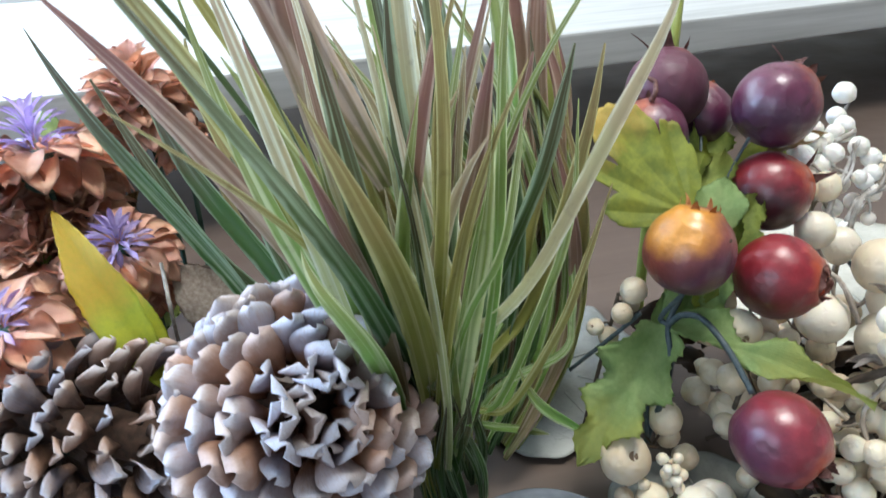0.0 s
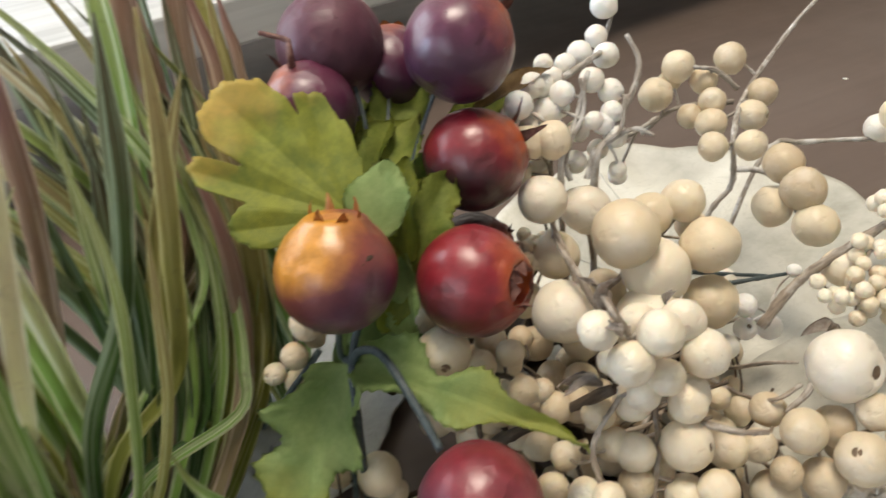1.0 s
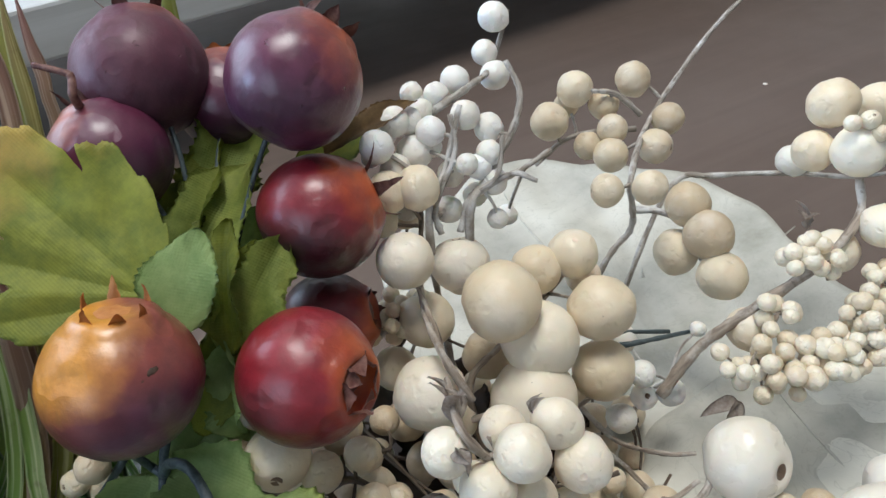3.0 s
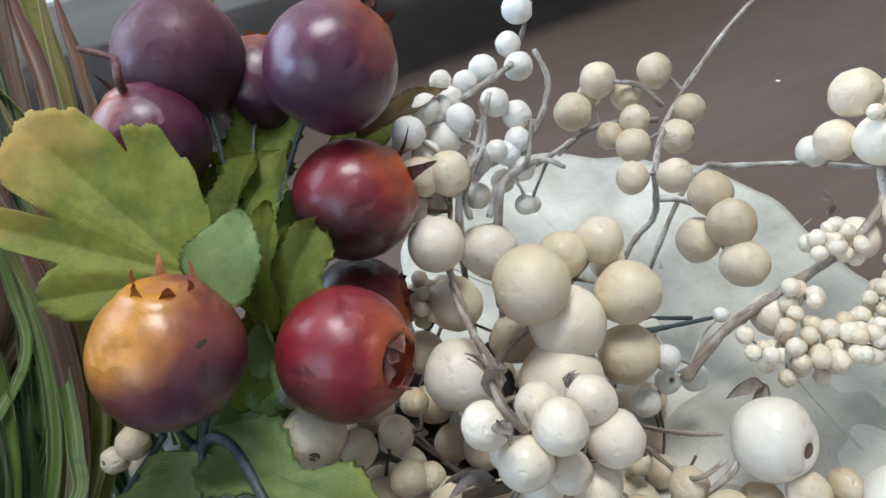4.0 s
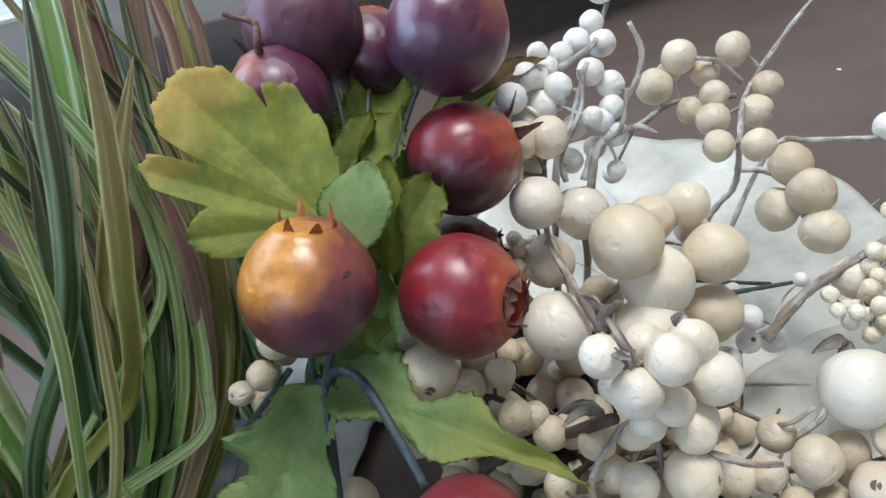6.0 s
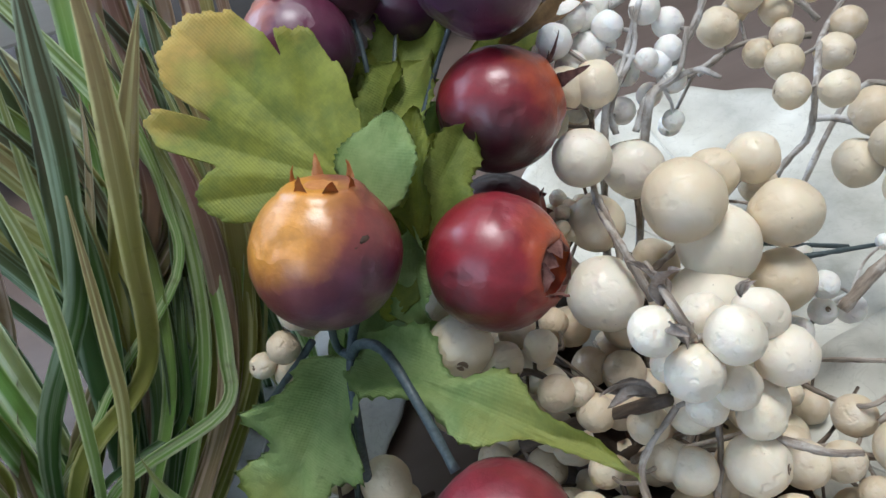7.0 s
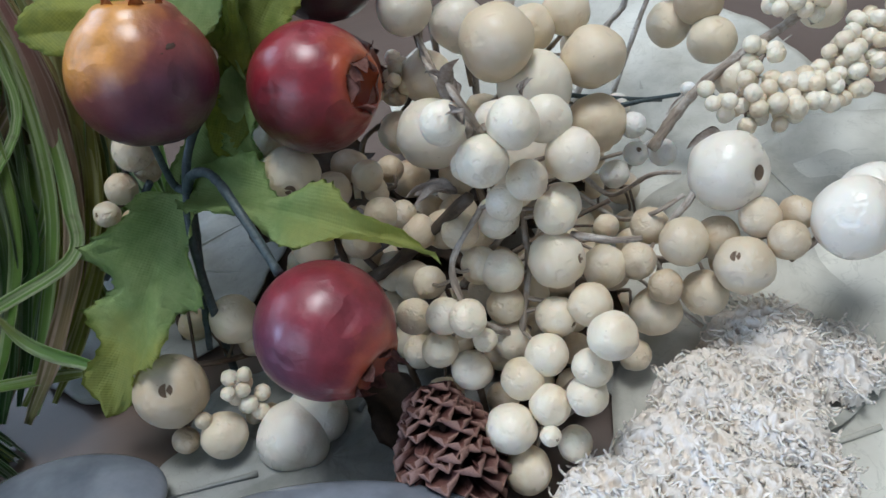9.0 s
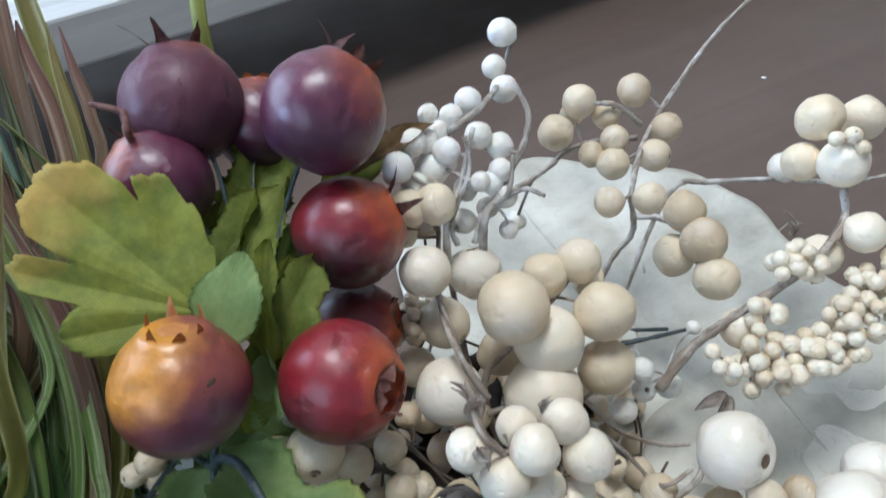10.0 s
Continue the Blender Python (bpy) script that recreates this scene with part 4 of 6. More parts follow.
# Far right: larger cream berries on a twig that leaves the table's edge.
spray("grey twig with clustered cream berries and a curled bud", [
    [(0.2179, 0.2653, 0.0399), (0.2300, 0.2707, 0.0530), (0.2431, 0.2719, 0.0642), (0.2673, 0.2795, 0.0734), (0.2855, 0.2922, 0.0797), (0.2900, 0.3033, 0.0872), (0.2915, 0.3144, 0.0979)],
], [(0.2846, 0.3183, 0.1069, 0.0082), (0.3039, 0.3237, 0.1009, 0.0080), (0.2785, 0.3127, 0.0935, 0.0069), (0.2871, 0.3032, 0.0977, 0.0083), (0.2814, 0.3017, 0.1085, 0.0026), (0.2868, 0.3019, 0.1089, 0.0029), (0.2894, 0.2992, 0.1054, 0.0027), (0.2908, 0.2871, 0.0798, 0.0068), (0.2802, 0.2910, 0.0686, 0.0074), (0.2460, 0.2719, 0.0578, 0.0068), (0.3091, 0.3312, 0.0996, 0.0053)], "ivory", TWIG, 0.0016, 11)
spray("thin grey twig with one pale bud", [
    [(0.215, 0.310, 0.030), (0.2396, 0.3318, 0.0717), (0.2585, 0.3355, 0.0732), (0.2851, 0.3305, 0.0735), (0.3076, 0.3264, 0.0717), (0.3326, 0.3256, 0.0740)],
], [(0.2851, 0.3335, 0.0773, 0.0061)], "chalk", PALETWIG, 0.0010, 12)


# Bead sprays: many tiny beads along a bowed stem.
def bead_spray(label, line, per, width, r, seed):
    rnd = random.Random(seed)
    pts = smooth_path(line, 6)
    beads = []
    for i in range(per):
        t = (i + 0.5) / per * (len(pts) - 1)
        c = pts[int(t)].lerp(pts[min(int(t) + 1, len(pts) - 1)], t % 1.0)
        for attempt in range(40):
            q = c + Vector((rnd.uniform(-1, 1), rnd.uniform(-1, 1), rnd.uniform(-0.35, 1.0))) * width
            if all((q - Vector(o[:3])).length > 1.75 * r for o in beads):
                break
        beads.append((q.x, q.y, q.z, r * rnd.uniform(0.85, 1.12)))
    return spray(label, [line], beads, "bead", TWIG, 0.0007, seed)


bead_spray("bowed sprig thick with tiny cream beads", [(0.2345, 0.2560, 0.0612), (0.2446, 0.2530, 0.0574), (0.2563, 0.2531, 0.0577), (0.2686, 0.2566, 0.0589), (0.2777, 0.2620, 0.0625), (0.2890, 0.2724, 0.0659), (0.3013, 0.2776, 0.0692)], 110, 0.0062, 0.0028, 21)
bead_spray("short sprig of tiny cream beads", [(0.2488, 0.2647, 0.0625), (0.2513, 0.2680, 0.0665), (0.2541, 0.2683, 0.0670)], 9, 0.004, 0.0026, 22)
bead_spray("short sprig of tiny cream beads", [(0.2695, 0.2754, 0.0715), (0.2655, 0.2777, 0.0776), (0.2601, 0.2782, 0.0781)], 18, 0.0048, 0.0028, 23)
bead_spray("short sprig of tiny cream beads under a pomegranate", [(0.0865, 0.2012, 0.0095), (0.0842, 0.2011, 0.0185), (0.0832, 0.2037, 0.0245)], 12, 0.004, 0.0024, 24)
bead_spray("sprig of tiny tan beads deep in the pile", [(0.1317, 0.2774, 0.0663), (0.1391, 0.2819, 0.0691), (0.1429, 0.2857, 0.0709)], 16, 0.006, 0.0026, 25)

# Lower sprays, over the front of the table.
spray("spray of small cream berries spreading over the pile", [
    [(0.175, 0.235, 0.012), (0.1638, 0.2011, 0.0297), (0.1680, 0.2121, 0.0463), (0.1689, 0.2232, 0.0590), (0.1752, 0.2315, 0.0652)],
    [(0.1638, 0.2011, 0.0297), (0.1515, 0.1981, 0.0445), (0.1477, 0.2057, 0.0563), (0.1569, 0.2146, 0.0661)],
], [(0.1664, 0.2166, 0.0697, 0.0054), (0.1613, 0.2182, 0.0595, 0.0057), (0.1759, 0.2134, 0.0620, 0.0057), (0.1750, 0.2084, 0.0504, 0.0076), (0.1607, 0.2088, 0.0488, 0.0058), (0.1604, 0.2056, 0.0391, 0.0055), (0.1818, 0.1988, 0.0418, 0.0059), (0.1732, 0.2003, 0.0376, 0.0057), (0.1497, 0.1938, 0.0488, 0.0049), (0.1441, 0.1973, 0.0469, 0.0048), (0.1415, 0.1959, 0.0363, 0.0048), (0.1488, 0.1933, 0.0291, 0.0057), (0.1686, 0.1905, 0.0344, 0.0057), (0.1608, 0.2019, 0.0294, 0.0059), (0.1357, 0.2035, 0.0420, 0.0051), (0.1897, 0.2151, 0.0389, 0.0063), (0.1683, 0.2118, 0.0357, 0.0051), (0.1533, 0.1939, 0.0397, 0.0032), (0.1511, 0.2158, 0.0586, 0.0051), (0.1551, 0.2124, 0.0486, 0.0055), (0.1408, 0.2134, 0.0441, 0.0047)], "ivory", TWIG, 0.0010, 31)
spray("sprig of off-white berries near the small pinecone", [
    [(0.178, 0.195, 0.004), (0.1650, 0.1802, 0.0168), (0.1724, 0.1866, 0.0239), (0.1798, 0.1817, 0.0399)],
], [(0.1615, 0.1870, 0.0306, 0.0056), (0.1567, 0.1776, 0.0232, 0.0066), (0.1672, 0.1801, 0.0272, 0.0055), (0.1660, 0.1732, 0.0240, 0.0027), (0.1731, 0.1771, 0.0130, 0.0048), (0.1597, 0.1724, 0.0111, 0.0062), (0.1825, 0.1803, 0.0503, 0.0059), (0.1780, 0.1809, 0.0391, 0.0050), (0.1762, 0.1777, 0.0324, 0.0052)], "ivory", TWIG, 0.0009, 33)
spray("spray of round cream berries lying on the pale leaf", [
    [(0.190, 0.232, 0.012), (0.1960, 0.2204, 0.0376), (0.2086, 0.2182, 0.0349), (0.2209, 0.2168, 0.0360), (0.2350, 0.2173, 0.0392)],
], [(0.1987, 0.2144, 0.0399, 0.0053), (0.2110, 0.2139, 0.0451, 0.0066), (0.2045, 0.2068, 0.0360, 0.0049), (0.2164, 0.2076, 0.0305, 0.0066), (0.2245, 0.2049, 0.0419, 0.0078), (0.2363, 0.2069, 0.0469, 0.0053), (0.2435, 0.2179, 0.0458, 0.0051), (0.2325, 0.2166, 0.0475, 0.0058), (0.2029, 0.2079, 0.0252, 0.0074), (0.2232, 0.2198, 0.0393, 0.0061), (0.2057, 0.2265, 0.0413, 0.0056), (0.2262, 0.2182, 0.0314, 0.0049), (0.1930, 0.2203, 0.0315, 0.0059)], "tan", TWIG, 0.0010, 35)
spray("tan berries half hidden under the pomegranates", [
    [(0.115, 0.245, 0.006), (0.1142, 0.2341, 0.0561), (0.1104, 0.2411, 0.0623), (0.1050, 0.2483, 0.0689)],
    [(0.1142, 0.2341, 0.0561), (0.1238, 0.2343, 0.0592), (0.1311, 0.2309, 0.0576)],
], [(0.1076, 0.2348, 0.0708, 0.0084), (0.0962, 0.2355, 0.0690, 0.0067), (0.1177, 0.2333, 0.0649, 0.0057), (0.1277, 0.2369, 0.0658, 0.0045), (0.1026, 0.2493, 0.0738, 0.0065), (0.1304, 0.2256, 0.0605, 0.0050), (0.1217, 0.2453, 0.0640, 0.0053), (0.1362, 0.2269, 0.0586, 0.0038), (0.1399, 0.2236, 0.0540, 0.0050), (0.1083, 0.2321, 0.0471, 0.0066)], "tan", DARKTWIG, 0.0010, 37)
spray("tan and cream berries between the grass and the leaves", [
    [(0.052, 0.245, 0.004), (0.0591, 0.2455, 0.0682), (0.0604, 0.2491, 0.0754)],
], [(0.0656, 0.2433, 0.0807, 0.0056), (0.0611, 0.2367, 0.0734, 0.0045), (0.0658, 0.2465, 0.0723, 0.0039), (0.0515, 0.2407, 0.0630, 0.0039), (0.0575, 0.2417, 0.0579, 0.0043)], "tan", DARKTWIG, 0.0009, 39)
spray("pale berries lying beside the grey stones", [
    [(0.090, 0.235, 0.004), (0.0758, 0.2138, 0.0240), (0.0689, 0.2107, 0.0267), (0.0669, 0.2042, 0.0224)],
], [(0.0644, 0.2028, 0.0269, 0.0105), (0.0817, 0.2216, 0.0328, 0.0075), (0.0624, 0.2379, 0.0336, 0.0049), (0.0662, 0.2286, 0.0259, 0.0052), (0.0761, 0.1958, 0.0127, 0.0071), (0.0650, 0.1957, 0.0128, 0.0042), (0.0722, 0.1965, 0.0196, 0.0025), (0.0846, 0.2228, 0.0219, 0.0052), (0.0922, 0.2188, 0.0142, 0.0059)], "tan", DARKTWIG, 0.0009, 41)
spray("cream berries showing through the middle of the pile", [
    [(0.138, 0.235, 0.004), (0.1156, 0.2402, 0.0470), (0.1252, 0.2450, 0.0523), (0.1341, 0.2466, 0.0538)],
], [(0.1262, 0.2459, 0.0532, 0.0054), (0.1223, 0.2515, 0.0597, 0.0051), (0.1292, 0.2399, 0.0464, 0.0056), (0.1159, 0.2506, 0.0498, 0.0063), (0.1342, 0.2400, 0.0403, 0.0045), (0.1057, 0.2494, 0.0365, 0.0061), (0.1192, 0.2446, 0.0308, 0.0072), (0.1292, 0.2402, 0.0255, 0.0069), (0.1324, 0.2583, 0.0521, 0.0046), (0.1131, 0.2448, 0.0191, 0.0075), (0.0996, 0.2483, 0.0263, 0.0067)], "tan", DARKTWIG, 0.0009, 43)
spray("pale grey berries in the shade on the leaf", [
    [(0.2066, 0.2646, 0.0261), (0.2156, 0.2706, 0.0357), (0.2212, 0.2688, 0.0427)],
], [(0.2118, 0.2667, 0.0496, 0.0044), (0.2056, 0.2633, 0.0337, 0.0049), (0.2135, 0.2672, 0.0379, 0.0042), (0.2242, 0.2716, 0.0336, 0.0047), (0.2347, 0.2816, 0.0507, 0.0027), (0.2122, 0.2882, 0.0437, 0.0048)], "chalk", PALETWIG, 0.0008, 45)


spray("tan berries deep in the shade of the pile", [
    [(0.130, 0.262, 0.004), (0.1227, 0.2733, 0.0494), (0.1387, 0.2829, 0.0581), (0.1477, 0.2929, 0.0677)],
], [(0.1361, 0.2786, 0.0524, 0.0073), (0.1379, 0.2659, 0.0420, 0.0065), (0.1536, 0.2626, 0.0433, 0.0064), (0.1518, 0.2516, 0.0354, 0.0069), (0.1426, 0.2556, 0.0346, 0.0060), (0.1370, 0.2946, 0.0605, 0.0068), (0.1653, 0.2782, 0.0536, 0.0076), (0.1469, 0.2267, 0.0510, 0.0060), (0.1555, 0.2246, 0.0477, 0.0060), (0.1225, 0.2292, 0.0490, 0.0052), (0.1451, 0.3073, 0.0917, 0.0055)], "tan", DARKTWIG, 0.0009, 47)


# Pods: round milk-white bodies with a deep brown eye.
def pod_body(eye=0.22, seed=1):
    off = Vector((seed, seed * 2, 0))

    def shape(d):
        s = 0.99 + 0.05 * noise.noise(d * 1.5 + off)
        a = math.acos(max(-1, min(1, d.z)))
        if a < eye * 1.9:
            s -= 0.16 * (0.5 + 0.5 * math.cos(math.pi * a / (eye * 1.9)))
        if d.z < -0.88:
            s += 0.12 * (-d.z - 0.88) / 0.12
        return s

    bm = bmesh.new()
    ball(bm, 1.0, 40, 30, shape)
    for f in bm.faces:
        d = f.calc_center_median().normalized()
        if math.acos(min(1, d.z)) < eye * 0.72:
            f.material_index = 1
    return bm


def pod(at, r, eye_way, foot, seed, label):
    ob = thing("seed_pod", (at[0], at[1], 0.0), label, "seed pod", "seed pods")
    body = part("body", pod_body(0.24, seed), [MILK, SCAR], ob)
    body.matrix_world = Matrix.Translation(at) @ frame_on(eye_way).to_4x4() @ Matrix.Diagonal((r, r, r * 0.94, 1))
    rnd = random.Random(seed)
    for i in range(7):
        bm = bmesh.new()
        a = i * 0.9
        tube(bm, [Vector((0.09 * math.cos(a), 0.09 * math.sin(a), 0.80)), Vector((0.14 * math.cos(a + 0.5), 0.11 * math.sin(a), 0.86 + 0.06 * rnd.random()))], 0.035, 0.012, 5, 0.3, rnd)
        link_part("eye_bristle", mesh_of("eye_bristle", bm, SCAR), body)
    st = stem_part("stem", [Vector(at) - Vector(eye_way).normalized() * r, Vector(at).lerp(Vector(foot), 0.6) + Vector((0, 0, 0.003)), foot], 0.0011, 0.0009, TWIG, ob)
    return ob


pod((0.2266, 0.2276, 0.0565), 0.0113, (0.545, -0.758, 0.359), (0.2088, 0.2216, 0.0448), 1, "round milk-white seed pod with a brown eye")
pod((0.2533, 0.2077, 0.0507), 0.0112, (0.430, -0.864, 0.262), (0.2429, 0.2139, 0.0321), 2, "bright white seed pod with a dark eye")
pod((0.2663, 0.2202, 0.0463), 0.0095, (0.761, 0.132, 0.635), (0.2525, 0.2178, 0.0333), 3, "white seed pod leaning on another")
pod((0.1601, 0.2899, 0.0823), 0.0092, (-0.038, 0.495, 0.868), (0.1623, 0.2867, 0.0612), 4, "cream seed pod with its brown eye upward")
pod((0.0948, 0.1962, 0.0075), 0.0110, (-0.707, 0.607, 0.364), (0.1116, 0.1903, -0.0086), 5, "smooth white pod lying under a pomegranate")
pod((0.1012, 0.2019, 0.0078), 0.0096, (0.334, 0.882, 0.333), (0.1152, 0.1934, -0.0083), 6, "smooth white pod lying under a pomegranate")


# Grey-brown husks and bent twigs among the berries.
def husk(at, way, size, seed, label="curled grey-brown husk among the berries"):
    ob = thing("dried_husk", (at[0], at[1], 0.0), label, "husk", "dried husks")
    rnd = random.Random(seed)
    for i in range(3):
        w = (Vector(way) + Vector((rnd.gauss(0, 0.5), rnd.gauss(0, 0.5), rnd.gauss(0, 0.4)))).normalized()
        lay_leaf(leaf_sheet(size * rnd.uniform(0.7, 1.2), size * 0.38, 1, 0.1, seed + i, 0.7, 0.4, 0.1, 0.02, 14, 3), HUSK, at, Vector(at) + w, Vector((rnd.gauss(0, 1), rnd.gauss(0, 1), 1)), ob, "bract")
    return ob


husk((0.1532, 0.2186, 0.0948), (-0.262, 0.471, 0.842), 0.013, 3)
husk((0.1528, 0.2095, 0.0983), (0.588, -0.600, 0.542), 0.007, 5)
husk((0.1517, 0.2115, 0.0748), (-0.983, 0.008, 0.184), 0.012, 7)
husk((0.2650, 0.2851, 0.0836), (0.125, 0.455, 0.881), 0.009, 9)
husk((0.2333, 0.2481, 0.0545), (-0.747, -0.619, -0.242), 0.012, 11)
husk((0.1699, 0.2204, 0.0935), (0.423, 0.154, 0.893), 0.006, 13)
husk((0.1717, 0.2167, 0.0636), (0.444, 0.212, 0.871), 0.008, 15)


def loose_twig(pts, r, label, bark=TWIG, seed=1):
    ob = thing("loose_twig", (pts[0][0], pts[0][1], 0.0), label, "twig", "loose twigs")
    bm = bmesh.new()
    tube(bm, smooth_path(pts), r, r * 0.7, 8, 0.3, random.Random(seed))
    part("twig", bm, bark, ob).matrix_parent_inverse = Matrix.Translation(-ob.location)
    return ob


loose_twig([(0.1942, 0.2702, 0.0327), (0.2031, 0.2588, 0.0287), (0.2073, 0.2346, 0.0534), (0.2156, 0.2328, 0.0542)], 0.0009, "bent grey twig lying on the pale leaf", TWIG, 2)
loose_twig([(0.1934, 0.2667, 0.0258), (0.2043, 0.2552, 0.0215), (0.2051, 0.2256, 0.0464), (0.2148, 0.2269, 0.0507)], 0.0009, "bent grey twig lying on the pale leaf", TWIG, 3)
loose_twig([(0.1794, 0.2113, 0.0560), (0.1885, 0.2065, 0.0564), (0.1964, 0.2061, 0.0558)], 0.0011, "straight twig with a purple tint", TWIG, 4)
loose_twig([(0.1205, 0.2342, 0.0280), (0.1348, 0.2299, 0.0410), (0.1543, 0.2119, 0.0723)], 0.0022, "short thick dark twig", DARKTWIG, 5)
loose_twig([(0.2087, 0.2797, 0.0492), (0.2194, 0.2803, 0.0497), (0.2354, 0.2842, 0.0477)], 0.0010, "thin dark wire on the pale leaf", WIRE, 6)
loose_twig([(0.0768, 0.2391, 0.0637), (0.0743, 0.2308, 0.0452), (0.0740, 0.2148, 0.0283)], 0.0014, "dark wire leaning on the table", WIRE, 7)
loose_twig([(0.1656, 0.2894, 0.0749), (0.1743, 0.2795, 0.0656), (0.1921, 0.2838, 0.0546), (0.2287, 0.2893, 0.0432)], 0.0010, "thin dark wire on the pale leaf", WIRE, 8)

# Under layer of the pile: tan berries and dark twigs in the shade.
rnd = random.Random(77)
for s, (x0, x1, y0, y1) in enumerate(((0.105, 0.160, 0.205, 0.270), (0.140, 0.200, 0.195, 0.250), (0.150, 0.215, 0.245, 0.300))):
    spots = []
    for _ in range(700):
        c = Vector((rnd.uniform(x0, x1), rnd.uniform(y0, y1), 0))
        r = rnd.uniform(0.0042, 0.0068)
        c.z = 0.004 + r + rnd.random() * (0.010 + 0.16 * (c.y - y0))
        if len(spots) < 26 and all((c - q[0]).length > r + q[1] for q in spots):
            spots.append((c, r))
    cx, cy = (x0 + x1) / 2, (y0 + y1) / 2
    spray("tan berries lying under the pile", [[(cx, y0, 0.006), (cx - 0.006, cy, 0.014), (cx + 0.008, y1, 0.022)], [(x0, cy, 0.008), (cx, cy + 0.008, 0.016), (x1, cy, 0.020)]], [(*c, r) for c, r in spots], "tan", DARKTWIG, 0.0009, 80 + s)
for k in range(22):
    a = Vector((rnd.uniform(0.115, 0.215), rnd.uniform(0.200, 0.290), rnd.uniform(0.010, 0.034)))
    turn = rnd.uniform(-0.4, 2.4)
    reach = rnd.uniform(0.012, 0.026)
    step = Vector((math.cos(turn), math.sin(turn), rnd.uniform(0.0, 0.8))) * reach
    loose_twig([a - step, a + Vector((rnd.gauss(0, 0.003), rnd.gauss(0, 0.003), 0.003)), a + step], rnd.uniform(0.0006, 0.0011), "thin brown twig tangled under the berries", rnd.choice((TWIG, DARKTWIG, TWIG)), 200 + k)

# Crumpled dry leaves at the bottom of the pile, added dark to deepen shaded gaps.
GAPLEAF = leaf_material("gap_dark_dry_leaf", (0.085, 0.055, 0.034), (0.045, 0.030, 0.020), (0.13, 0.085, 0.05), 0.4)
for k in range(16):
    q = Vector((rnd.uniform(0.105, 0.190), rnd.uniform(0.205, 0.285), 0.010))
    q.z += 0.22 * (q.y - 0.205)
    turn = rnd.uniform(0, 6.28)
    dry = thing("dry_leaf", (q.x, q.y, 0.0), "crumpled dark brown dry leaf added to deepen the shade under the berries", "leaf", "dry leaves under the pile")
    lay_leaf(leaf_sheet(rnd.uniform(0.028, 0.042), rnd.uniform(0.016, 0.024), 2, 0.15, 300 + k, 0.4, 0.12, 0.15, 0.03, 24, 4), GAPLEAF, q, q + Vector((math.cos(turn), math.sin(turn), rnd.uniform(0.0, 0.25))), (rnd.gauss(0, 0.25), rnd.gauss(-0.2, 0.25), 1), dry, "blade")

# Grey-white buds and bent twigs between the fruit and the pale leaf.
spray("tangle of grey-white buds on bent twigs", [
    [(0.1556, 0.2914, 0.0932), (0.1546, 0.2944, 0.1007), (0.1621, 0.3019, 0.1142), (0.1619, 0.3067, 0.1242)],
    [(0.1612, 0.2914, 0.0931), (0.1652, 0.2956, 0.1022), (0.1735, 0.2971, 0.1074), (0.1765, 0.3023, 0.1179)],
    [(0.1556, 0.2974, 0.0947), (0.1482, 0.3043, 0.1076), (0.1390, 0.3109, 0.1168)],
    [(0.1652, 0.2956, 0.1022), (0.1782, 0.2990, 0.1065), (0.1855, 0.2973, 0.1041)],
], [(0.1410, 0.3115, 0.1176, 0.0047), (0.1493, 0.3137, 0.1203, 0.0043), (0.1377, 0.3062, 0.1137, 0.0034), (0.1420, 0.3033, 0.1029, 0.0052), (0.1506, 0.3034, 0.1029, 0.0056), (0.1690, 0.3025, 0.1081, 0.0041), (0.1605, 0.3052, 0.1052, 0.0043), (0.1588, 0.3022, 0.0944, 0.0043), (0.1733, 0.2980, 0.0918, 0.0033), (0.1674, 0.3044, 0.0973, 0.0039), (0.1459, 0.3046, 0.0945, 0.0039), (0.1555, 0.3122, 0.1114, 0.0035)], "chalk", PALETWIG, 0.0009, 91)


